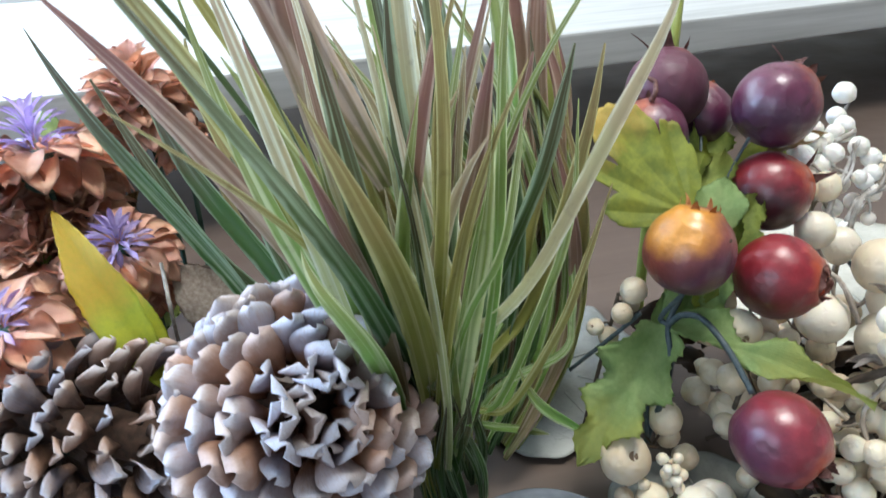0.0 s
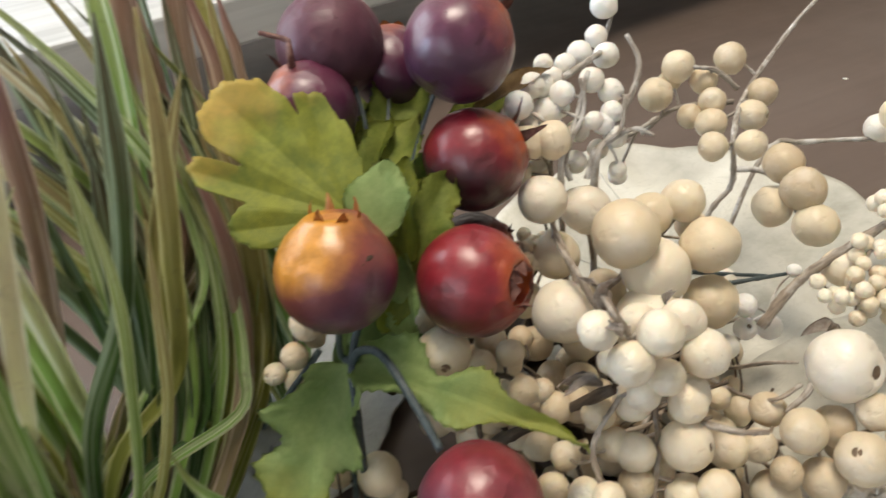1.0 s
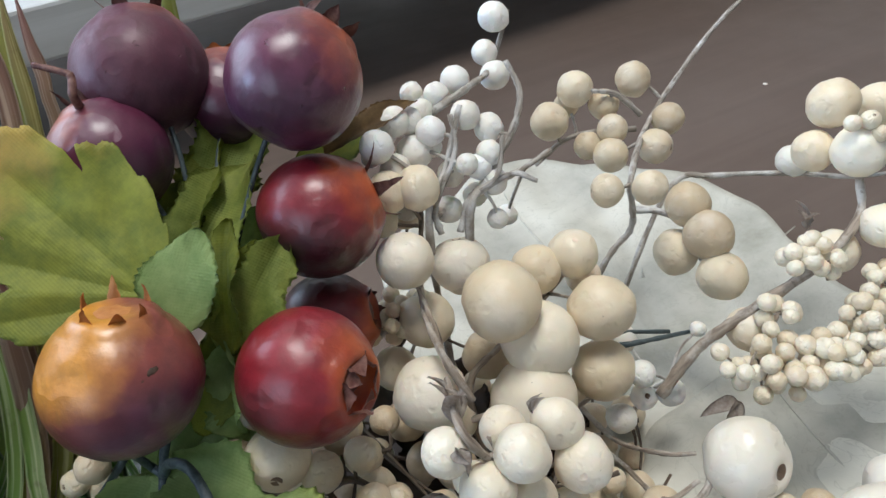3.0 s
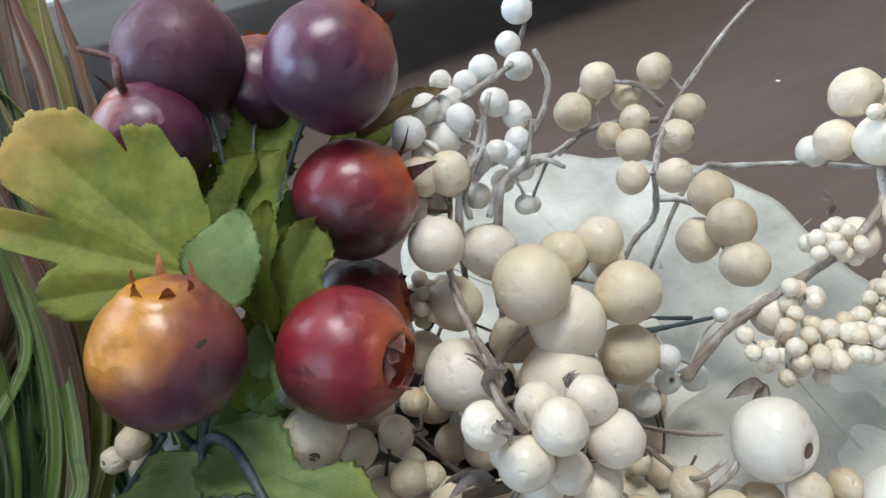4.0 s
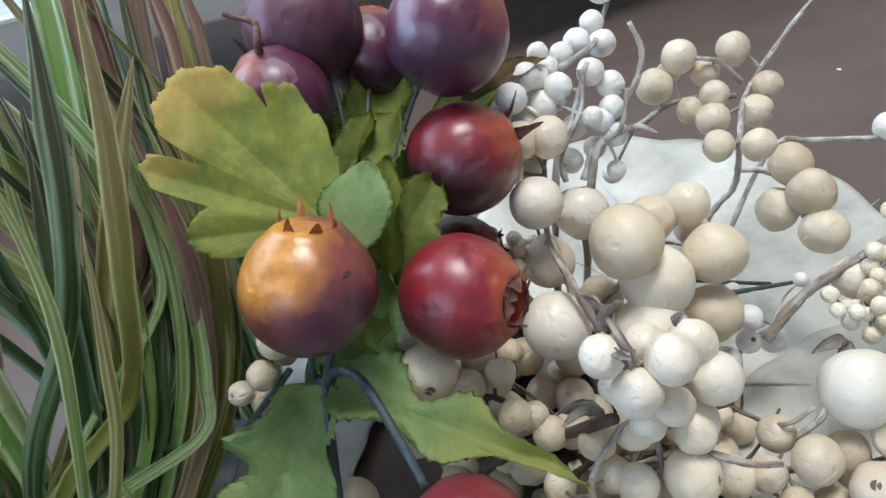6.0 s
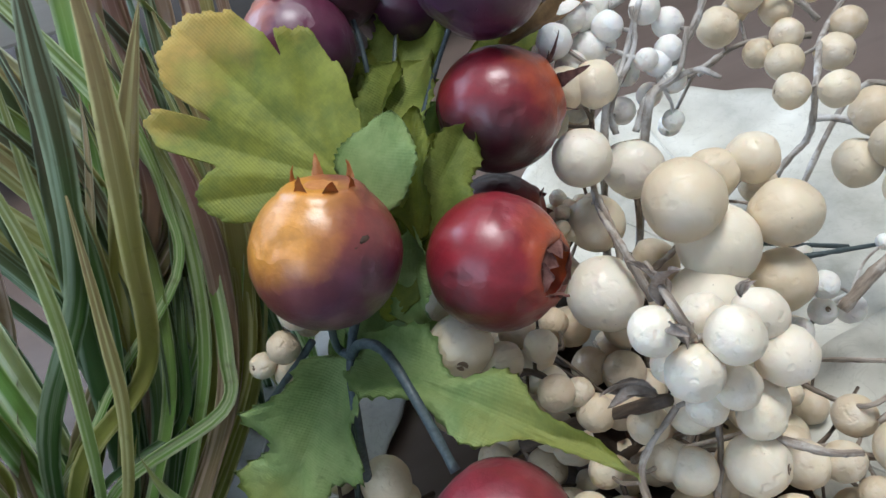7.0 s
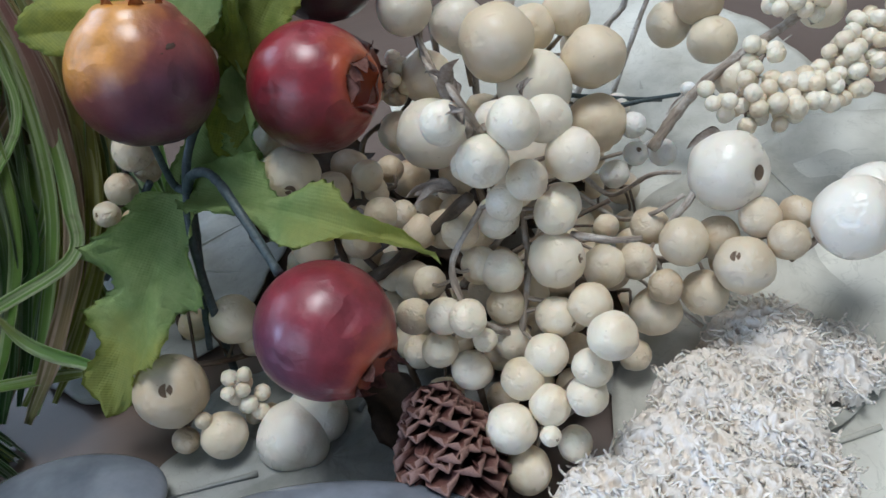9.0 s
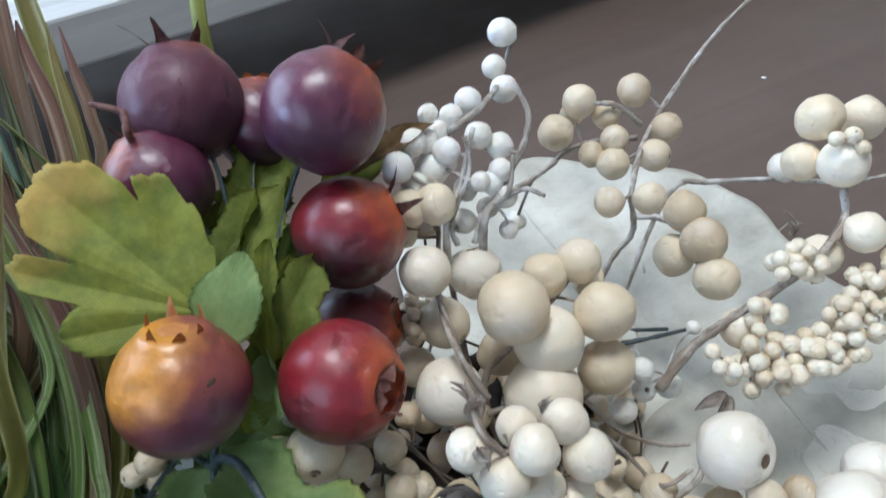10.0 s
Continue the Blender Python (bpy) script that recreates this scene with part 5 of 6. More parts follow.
# ---- pale leaves on the table ----
def pale_leaf(outline_r, at, z_edge, seed, label, sx=1.0, sy=1.0, turn=0.0, skin=PALELEAF, bite=(0.0, 0.0)):
    """A large bleached leaf lying flat, wavy, with raised ribs, its rim lifted a little."""
    rnd = random.Random(seed)
    ob = thing("bleached_leaf", (at[0], at[1], 0.0), label, "leaf", "bleached leaves")
    bm = bmesh.new()
    na, nr = 160, 30
    rows = []

    def height(x, y, a, t):
        """Stiff, folded sheet: flat panels between radial folds, a few cross creases."""
        ridge = abs(((a * 9 / (2 * math.pi) + 0.25 * math.sin(3 * t + seed)) % 1.0) - 0.5) * 2
        z = 0.0035 + z_edge * (0.5 + 0.5 * math.sin(a + turn)) * t**3 + 0.0040 * (0.35 + 0.65 * (0.5 + 0.5 * math.sin(a + turn))) * t * (ridge - 0.4) + 0.0030 * noise.noise(Vector((x * 22, y * 22, seed)))
        z += 0.0016 * abs(noise.noise(Vector((x * 40, y * 40, seed + 3))))
        return max(z, 0.0012)

    for i in range(na):
        a = 2 * math.pi * i / na
        trim = 1 - bite[1] * math.exp(-(((a + turn - bite[0] + math.pi) % (2 * math.pi) - math.pi) / 0.42) ** 2)
        edge = trim * outline_r * (1 + 0.05 * math.sin(3 * a + seed) + 0.03 * math.sin(7 * a + 2 * seed) + 0.012 * math.sin(19 * a))
        row = []
        for j in range(1, nr + 1):
            t = j / nr
            x, y = edge * t * math.cos(a) * sx, edge * t * math.sin(a) * sy
            row.append(bm.verts.new((x, y, height(x, y, a, t))))
        rows.append(row)
    mid = bm.verts.new((0, 0, 0.0035))
    for i in range(na):
        a, b = rows[i], rows[(i + 1) % na]
        bm.faces.new((mid, a[0], b[0]))
        for k in range(nr - 1):
            bm.faces.new((a[k], a[k + 1], b[k + 1], b[k]))
    bmesh.ops.recalc_face_normals(bm, faces=bm.faces[:])
    bmesh.ops.solidify(bm, geom=bm.faces[:], thickness=0.0007)
    sheet = part("leaf_blade", bm, skin, ob)
    sheet.rotation_euler = (0, 0, turn)
    for k in range(9):  # raised ribs
        a = 2 * math.pi * (k + 0.5) / 9
        pts = []
        for j in range(1, 9):
            t = 0.30 + 0.075 * j
            aa = a - 0.12 * t * 2 * math.pi / 9
            x, y = outline_r * t * math.cos(aa) * sx, outline_r * t * math.sin(aa) * sy
            pts.append(Vector((x, y, height(x, y, aa % (2 * math.pi), t) + 0.0004)))
        rb = bmesh.new()
        tube(rb, pts, 0.0009, 0.0003, 6, 0.2, rnd)
        part("rib", rb, skin, ob).rotation_euler = (0, 0, turn)
    return ob


pale_leaf(0.138, (0.238, 0.315), 0.014, 2, "large bleached leaf lying under the berry sprays", 0.80, 1.0, 0.3, bite=(0.35, 0.27))
pale_leaf(0.128, (0.300, 0.185), 0.004, 5, "bleached leaf with dark flecks lying on the table", 1.0, 0.9, 0.9)
pale_leaf(0.060, (0.030, 0.285), 0.004, 7, "bleached leaf lying under the grass, shade put into its colour", 0.9, 1.0, 0.2, SHADELEAF)
pale_leaf(0.050, (0.105, 0.190), 0.001, 9, "bleached leaf lying beneath the pomegranate, shade put into its colour", 1.1, 0.8, 0.2, SHADELEAF)

speck = thing("paint_speck", (0.3851, 0.5476, 0.0000), "small pale speck on the dark tabletop", "speck")
bm = bmesh.new()
ball(bm, 0.0016, 10, 8, lambda d: 1 + 0.25 * noise.noise(d * 3))
bmesh.ops.scale(bm, vec=(1, 1, 0.3), verts=bm.verts)
part("speck", bm, CHALK, speck).location = (0, 0, 0.0005)


# ---- bundle of grass ----
def blade_ribbon(base, way, side, length, width, sag, twist, rnd, tip=0.55):
    """A folded, tapering blade that arches over; UV y runs from its foot to its tip."""
    bm = bmesh.new()
    uv = bm.loops.layers.uv.new()
    way, side = Vector(way).normalized(), Vector(side)
    side = (side - way * side.dot(way)).normalized()
    out = side.cross(way)
    n = 15
    rows = []
    wig, ph = rnd.uniform(0.004, 0.014), rnd.random() * 6
    for i in range(n + 1):
        t = i / n
        c = Vector(base) + way * length * t + Vector(sag) * length * t * t + side * wig * math.sin(3.3 * t + ph) * t
        a = twist * t
        s2 = side * math.cos(a) + out * math.sin(a)
        o2 = out * math.cos(a) - side * math.sin(a)
        w = width * 0.5 * (0.55 + 0.45 * min(1, t / 0.3)) * (1 - max(0.0, (t - tip) / (1 - tip)) ** 1.7) + 0.0002
        rows.append([bm.verts.new(c - s2 * w + o2 * w * 0.35), bm.verts.new(c - s2 * w * 0.5 + o2 * w * 0.05), bm.verts.new(c - o2 * w * 0.12), bm.verts.new(c + s2 * w * 0.5 + o2 * w * 0.05), bm.verts.new(c + s2 * w + o2 * w * 0.35)])
    for i, (a, b) in enumerate(zip(rows, rows[1:])):
        for k in range(4):
            f = bm.faces.new((a[k], a[k + 1], b[k + 1], b[k]))
            for lp, (kx, ky) in zip(f.loops, ((k, i), (k + 1, i), (k + 1, i + 1), (k, i + 1))):
                lp[uv].uv = (kx / 4, ky / n)
    bmesh.ops.solidify(bm, geom=bm.faces[:], thickness=0.0004)
    return bm


GRASS = Vector((0.002, 0.222, 0.0))
grass = thing("grass_bundle", GRASS, "standing bundle of green, olive and rust artificial grass", "artificial grass")
rnd = random.Random(12)


def blade(base, way, length, width, mat, sag, twist=None, side=None):
    bm = blade_ribbon(Vector(base) - GRASS, way, side or (1, rnd.uniform(-0.6, 0.6), 0), length, width, sag, rnd.uniform(-1.2, 1.2) if twist is None else twist, rnd)
    return part("blade", bm, mat, grass)


NECK = Vector((-0.0089, 0.1936, 0.0474))
for i in range(46):  # stems between the table and the neck where the bundle is tied
    a, q = rnd.random() * 6.283, math.sqrt(rnd.random()) * 0.012
    foot = Vector((NECK.x + 0.004 + 1.2 * q * math.cos(a), NECK.y + 0.008 + 1.2 * q * math.sin(a), 0.001))
    way = NECK + Vector((q * math.cos(a), q * math.sin(a), 0.02)) - foot
    blade(foot, way, way.length, rnd.uniform(0.002, 0.004), BLADES[rnd.choice((3, 3, 3, 1))], (0, 0, 0))
for i in range(48):
    fan = rnd.triangular(-0.46, 0.24, -0.05)
    lean = rnd.gauss(-0.02, 0.13)
    base = NECK + Vector((fan * 0.035 + rnd.gauss(0, 0.004), rnd.gauss(0, 0.007), rnd.uniform(-0.022, 0.006)))
    mat = BLADES[rnd.choices(range(5), (5.5, 4.0, 2.6, 3.6, 4.0))[0]]
    blade(base, (fan * 0.68, lean * 0.8, 1), rnd.uniform(0.11, 0.24), rnd.choice((0.0026, 0.0040, 0.0055, 0.0075, 0.0100)), mat, (fan * 0.30 + rnd.gauss(-0.01, 0.11), lean * 0.5 + rnd.gauss(0, 0.06), -0.05), rnd.uniform(-1.2, 1.2))
# Blades on the fruit's side, leaning back behind the pick.
for i in range(12):
    fan = rnd.uniform(0.05, 0.80)
    base = NECK + Vector((0.004 + 0.02 * fan + rnd.gauss(0, 0.004), 0.016 + 0.02 * rnd.random(), rnd.uniform(-0.03, 0.0)))
    mat = BLADES[rnd.choices(range(5), (6, 4, 2.0, 5, 0.6))[0]]
    blade(base, (fan * 0.55 + rnd.gauss(0, 0.05), fan * 0.70 + rnd.gauss(0.05, 0.06), 1), rnd.uniform(0.08, 0.13) + 0.06 * (1 - fan), rnd.uniform(0.0045, 0.0090), mat, (rnd.gauss(-0.40, 0.12) * (0.4 + fan), 0.05, 0.04))
# Close upright stems on that side; their feet curve in towards the tie.
for i in range(34):
    u = rnd.random()
    base = Vector((-0.006 + 0.050 * u + rnd.gauss(0, 0.003), 0.240 + 0.040 * u + 0.026 * rnd.random(), rnd.uniform(0.001, 0.01)))
    mat = BLADES[rnd.choices(range(5), (4, 4, 1.2, 8, 0.2))[0]]
    blade(base, (rnd.gauss(0.10, 0.07), rnd.gauss(0.03, 0.06), 1), rnd.uniform(0.11, 0.20), rnd.uniform(0.0050, 0.0090), mat, (rnd.gauss(-0.46, 0.12), 0.03, -0.03))
# Broad leaning blades that stand out.
blade((-0.0421, 0.1860, 0.1029), (-0.576, 0.299, 0.761), 0.145, 0.0095, BLADES[1], (-0.02, 0.0, 0.10), 0.2, (0.871, 0.179, 0.458))
blade((-0.0239, 0.1955, 0.1454), (-0.484, 0.338, 0.807), 0.10, 0.013, BLADES[2], (-0.03, 0.0, 0.02), 0.15, (0.908, 0.141, 0.395))
blade((-0.0342, 0.1929, 0.1231), (-0.401, 0.366, 0.840), 0.13, 0.011, BLADES[2], (-0.06, 0.0, 0.0), 0.3, (0.940, 0.099, 0.325))
blade((-0.0825, 0.2184, 0.0680), (-0.649, 0.309, 0.696), 0.15, 0.0085, BLADES[3], (-0.05, 0.0, 0.05), 0.4, (0.832, 0.213, 0.513))
blade((-0.0615, 0.2135, 0.0704), (-0.570, 0.348, 0.745), 0.12, 0.009, BLADES[3], (-0.05, 0.0, 0.02), 0.3, (0.832, 0.213, 0.513))
for k in range(9):  # pale narrow blades at the front of the bundle
    blade((-0.0101, 0.1854, 0.0699), (Vector((-0.203, 0.372, 0.906)) + Vector((rnd.uniform(-0.22, 0.22), rnd.uniform(-0.08, 0.04), 0))), rnd.uniform(0.10, 0.17), rnd.uniform(0.0026, 0.0060), BLADES[4 if k % 3 else 0], (rnd.uniform(-0.12, 0.12), 0, 0.02), rnd.uniform(-0.5, 0.5))
# Broad rust and purple-brown blades at the back of the fruit's side.
for foot, width, hue in (((0.0119, 0.2819, 0.1079), 0.013, 2), ((0.0177, 0.2989, 0.1138), 0.011, 2), ((0.0233, 0.3061, 0.1147), 0.008, 3), ((0.0277, 0.3146, 0.1174), 0.011, 2), ((0.0300, 0.3267, 0.1168), 0.009, 1), ((0.0094, 0.2865, 0.1226), 0.010, 0), ((0.0330, 0.3356, 0.1203), 0.006, 2)):
    f = Vector(foot)
    way = Vector((-0.105, 0.551, 0.828))
    blade(f - way * 0.05, way, 0.16, width, BLADES[hue], (-0.05, 0.02, 0.03), rnd.uniform(-0.3, 0.3), (0.975, -0.114, 0.191))
blade((0.0474, 0.2073, 0.0345), (-0.810, 0.295, 0.507), 0.035, 0.0042, BLADES[0], (0, 0, 0.05), 0.2, (0.418, 0.452, 0.788))


# Long curved blades beside the pick.
def strap(pts, width, mat):
    if pts[-1][2] > 0.045:  # its foot runs on into the tie
        pts = list(pts) + [Vector(pts[-1]).lerp(NECK, 0.55) + Vector((0.0, 0.003, -0.002)), NECK + Vector((0.004, 0.006, -0.024))]
    pts = smooth_path([Vector(q) - GRASS for q in pts], 6)
    bm = bmesh.new()
    uv = bm.loops.layers.uv.new()
    n = len(pts) - 1
    toward = Vector((0.291, -0.624, 0.725))
    rows = []
    twist = rnd.uniform(-0.5, 0.5)
    for i, c in enumerate(pts):
        t = i / n
        way = (pts[min(i + 1, n)] - pts[max(i - 1, 0)]).normalized()
        side = way.cross(toward).normalized()
        out = side.cross(way)
        side, out = side * math.cos(twist * t) + out * math.sin(twist * t), out * math.cos(twist * t) - side * math.sin(twist * t)
        w = width * 0.5 * (1 - 0.25 * t) * min(1.0, 0.12 + 3.2 * t, 0.45 + 2.5 * (1 - t)) * (1 + 0.10 * noise.noise(Vector((t * 7, width * 900, 0))))
        rows.append([bm.verts.new(c + side * w * q + out * (w * 0.4 * q * q)) for q in (-1, -0.5, 0, 0.5, 1)])
    for i, (a, b) in enumerate(zip(rows, rows[1:])):
        for k in range(4):
            f = bm.faces.new((a[k], a[k + 1], b[k + 1], b[k]))
            for lp, (kx, ky) in zip(f.loops, ((k, i), (k + 1, i), (k + 1, i + 1), (k, i + 1))):
                lp[uv].uv = (kx / 4, 1 - ky / n)
    bmesh.ops.solidify(bm, geom=bm.faces[:], thickness=0.0004)
    return part("blade", bm, BLADES[mat], grass)


strap([(0.0244, 0.2870, 0.1259), (0.0289, 0.2774, 0.1127), (0.0369, 0.2658, 0.0967), (0.0403, 0.2544, 0.0812), (0.0411, 0.2431, 0.0659), (0.0381, 0.2338, 0.0536)], 0.0048, 0)
strap([(0.0295, 0.2874, 0.1194), (0.0290, 0.2759, 0.1040), (0.0283, 0.2615, 0.0847), (0.0275, 0.2500, 0.0693), (0.0244, 0.2348, 0.0491)], 0.0034, 3)
strap([(0.0470, 0.2803, 0.1022), (0.0455, 0.2735, 0.0932), (0.0438, 0.2619, 0.0776), (0.0396, 0.2503, 0.0623), (0.0321, 0.2359, 0.0434)], 0.0038, 0)
strap([(0.0442, 0.2762, 0.0868), (0.0459, 0.2671, 0.0744), (0.0457, 0.2590, 0.0636), (0.0413, 0.2511, 0.0533), (0.0345, 0.2433, 0.0432)], 0.0048, 3)
strap([(0.0093, 0.2903, 0.1277), (0.0121, 0.2797, 0.1134), (0.0155, 0.2682, 0.0977), (0.0146, 0.2568, 0.0825), (0.0099, 0.2418, 0.0626)], 0.0046, 1)
strap([(0.0171, 0.2960, 0.1215), (0.0189, 0.2860, 0.1081), (0.0205, 0.2780, 0.0973), (0.0167, 0.2683, 0.0844), (0.0111, 0.2586, 0.0717)], 0.006, 2)
strap([(0.0270, 0.2789, 0.0914), (0.0216, 0.2720, 0.0825), (0.0138, 0.2613, 0.0685), (0.0056, 0.2535, 0.0585)], 0.0046, 4)
strap([(0.0132, 0.2805, 0.1312), (0.0135, 0.2715, 0.1190), (0.0119, 0.2571, 0.0998), (0.0110, 0.2463, 0.0853), (0.0080, 0.2274, 0.0602)], 0.0026, 4)
strap([(0.0361, 0.2710, 0.0836), (0.0314, 0.2592, 0.0680), (0.0255, 0.2495, 0.0553), (0.0152, 0.2389, 0.0417)], 0.0042, 0)
strap([(0.0069, 0.2548, 0.0718), (0.0166, 0.2456, 0.0590), (0.0261, 0.2355, 0.0449)], 0.0036, 1)
strap([(0.0048, 0.3362, 0.1695), (0.0087, 0.3300, 0.1610), (0.0133, 0.3167, 0.1429), (0.0187, 0.3004, 0.1207), (0.0227, 0.2871, 0.1027), (0.0226, 0.2730, 0.0837)], 0.0078, 2)
strap([(0.0240, 0.3458, 0.1646), (0.0258, 0.3394, 0.1559), (0.0319, 0.3265, 0.1383), (0.0341, 0.3117, 0.1182), (0.0331, 0.2948, 0.0957)], 0.0062, 2)
strap([(0.0170, 0.3399, 0.1637), (0.0194, 0.3294, 0.1496), (0.0223, 0.3169, 0.1326), (0.0255, 0.3012, 0.1113), (0.0269, 0.2856, 0.0903)], 0.0042, 3)
strap([(0.0293, 0.3528, 0.1603), (0.0308, 0.3440, 0.1484), (0.0344, 0.3308, 0.1304), (0.0364, 0.3176, 0.1126), (0.0349, 0.3034, 0.0937)], 0.0052, 1)
strap([(0.0079, 0.3084, 0.1521), (0.0107, 0.3026, 0.1442), (0.0175, 0.2904, 0.1275), (0.0237, 0.2807, 0.1141), (0.0280, 0.2715, 0.1015), (0.0287, 0.2582, 0.0835)], 0.0036, 0)
strap([(0.0305, 0.3579, 0.1570), (0.0335, 0.3488, 0.1446), (0.0368, 0.3397, 0.1322), (0.0355, 0.3240, 0.1113)], 0.0048, 2)
# Blades that stand out at the front, in the middle and at the back of the bundle.
strap([(-0.0423, 0.1760, 0.1898), (-0.0409, 0.1780, 0.1702), (-0.0352, 0.1809, 0.1408), (-0.0247, 0.1844, 0.1063), (-0.0091, 0.1885, 0.0655)], 0.0034, 4)
strap([(-0.0454, 0.1778, 0.1717), (-0.0364, 0.1819, 0.1310), (-0.0296, 0.1856, 0.0944), (-0.0163, 0.1887, 0.0635)], 0.0031, 0)
strap([(-0.0221, 0.1798, 0.1521), (-0.0202, 0.1814, 0.1356), (-0.0148, 0.1834, 0.1156), (-0.0062, 0.1864, 0.0863)], 0.0029, 4)
strap([(-0.0172, 0.2109, 0.1687), (-0.0166, 0.2094, 0.1376), (-0.0108, 0.2077, 0.1049), (-0.0043, 0.2060, 0.0706)], 0.0056, 1)
strap([(-0.0010, 0.2119, 0.1871), (-0.0020, 0.2112, 0.1740), (-0.0037, 0.2095, 0.1400), (-0.0059, 0.2074, 0.0985)], 0.0029, 4)
strap([(0.0181, 0.1773, 0.1773), (0.0173, 0.1787, 0.1633), (0.0136, 0.1819, 0.1312), (0.0028, 0.1847, 0.1034)], 0.0031, 0)
strap([(0.0200, 0.2118, 0.1856), (0.0164, 0.2107, 0.1641), (0.0095, 0.2099, 0.1478), (0.0022, 0.2090, 0.1304)], 0.0060, 2)
strap([(0.0350, 0.2111, 0.1712), (0.0356, 0.2091, 0.1316), (0.0280, 0.2073, 0.0959), (0.0128, 0.2049, 0.0490)], 0.0037, 0)
strap([(0.0482, 0.2097, 0.1433), (0.0422, 0.2083, 0.1158), (0.0344, 0.2067, 0.0849), (0.0172, 0.2048, 0.0467)], 0.0037, 1)
strap([(-0.0414, 0.1788, 0.1619), (-0.0378, 0.1809, 0.1407), (-0.0331, 0.1835, 0.1146), (-0.0261, 0.1881, 0.0694)], 0.0037, 0)
strap([(-0.0196, 0.2118, 0.1854), (-0.0242, 0.2108, 0.1652), (-0.0273, 0.2099, 0.1488), (-0.0285, 0.2090, 0.1293)], 0.0052, 0)
strap([(-0.0535, 0.2118, 0.1852), (-0.0437, 0.2108, 0.1666), (-0.0369, 0.2098, 0.1467), (-0.0318, 0.2087, 0.1231)], 0.0076, 2)
strap([(-0.1131, 0.2504, 0.1785), (-0.1111, 0.2483, 0.1606), (-0.0965, 0.2442, 0.1266), (-0.0757, 0.2401, 0.0924), (-0.0488, 0.2369, 0.0661)], 0.0072, 1)
strap([(-0.1553, 0.2484, 0.1620), (-0.1346, 0.2439, 0.1244), (-0.1125, 0.2396, 0.0883), (-0.0695, 0.2352, 0.0518)], 0.0076, 3)
strap([(-0.1109, 0.2448, 0.1318), (-0.0907, 0.2394, 0.0868), (-0.0644, 0.2354, 0.0534)], 0.0068, 1)
strap([(-0.0899, 0.2504, 0.1786), (-0.0818, 0.2476, 0.1548), (-0.0736, 0.2456, 0.1382), (-0.0644, 0.2427, 0.1140)], 0.0076, 2)
strap([(0.0011, 0.1922, 0.0283), (-0.0017, 0.1884, 0.0661), (-0.0041, 0.1859, 0.0914)], 0.0034, 0)
strap([(-0.0835, 0.2099, 0.1474), (-0.0765, 0.2089, 0.1277), (-0.0660, 0.2074, 0.0977), (-0.0495, 0.2060, 0.0701)], 0.0056, 3)
strap([(0.0051, 0.2505, 0.1791), (0.0023, 0.2480, 0.1581), (-0.0016, 0.2443, 0.1271), (-0.0105, 0.2396, 0.0880)], 0.0080, 2)
strap([(0.0344, 0.2505, 0.1793), (0.0306, 0.2480, 0.1586), (0.0239, 0.2443, 0.1279), (0.0120, 0.2403, 0.0938)], 0.0072, 3)
strap([(0.0449, 0.2505, 0.1794), (0.0412, 0.2469, 0.1489), (0.0331, 0.2423, 0.1107), (0.0217, 0.2374, 0.0700)], 0.0064, 1)


# More of the same, bowed out to the fruit's side and gathered at the tie.
for i in range(24):
    u, v = rnd.random(), rnd.random()
    top = Vector((-0.004 + 0.040 * u, 0.272 + 0.030 * v + 0.010 * u, 0.110 + 0.040 * rnd.random()))
    foot = NECK + Vector((0.010 + 0.022 * u + rnd.gauss(0, 0.003), 0.012 + 0.020 * v, -0.034 + 0.012 * rnd.random()))
    bow = Vector((0.010 + 0.010 * u, 0.004, -0.004))
    strap([top, top.lerp(foot, 0.3) + bow * 0.8, top.lerp(foot, 0.6) + bow, top.lerp(foot, 0.85) + bow * 0.5, foot], rnd.uniform(0.0036, 0.0068), rnd.choice((0, 1, 1, 3, 3, 3, 2)))


strap([(0.0560, 0.1740, 0.2150), (0.0515, 0.1758, 0.1983), (0.0424, 0.1796, 0.1727), (0.0263, 0.1809, 0.1294), (0.0124, 0.1889, 0.1015), (-0.0058, 0.2070, 0.0742)], 0.0054, 4)
strap([(0.0349, 0.2236, 0.0164), (0.0250, 0.2180, 0.0230), (0.0120, 0.2080, 0.0330), (0.0020, 0.2000, 0.0420)], 0.0040, 0)


# ---- rust flowers with lilac hearts ----
def petal_mesh(length, width, seed, mat):
    return mesh_of("petal", leaf_sheet(length, width, 1, 0.05, seed, 0.45, 0.30, 0.10, 0.01, 11, 3, 1.9), mat)


PETALS = [petal_mesh(0.018, 0.0098, i, PETAL) for i in range(4)]
FLORETS = [petal_mesh(0.010, 0.0022, i + 9, LILAC) for i in range(2)]


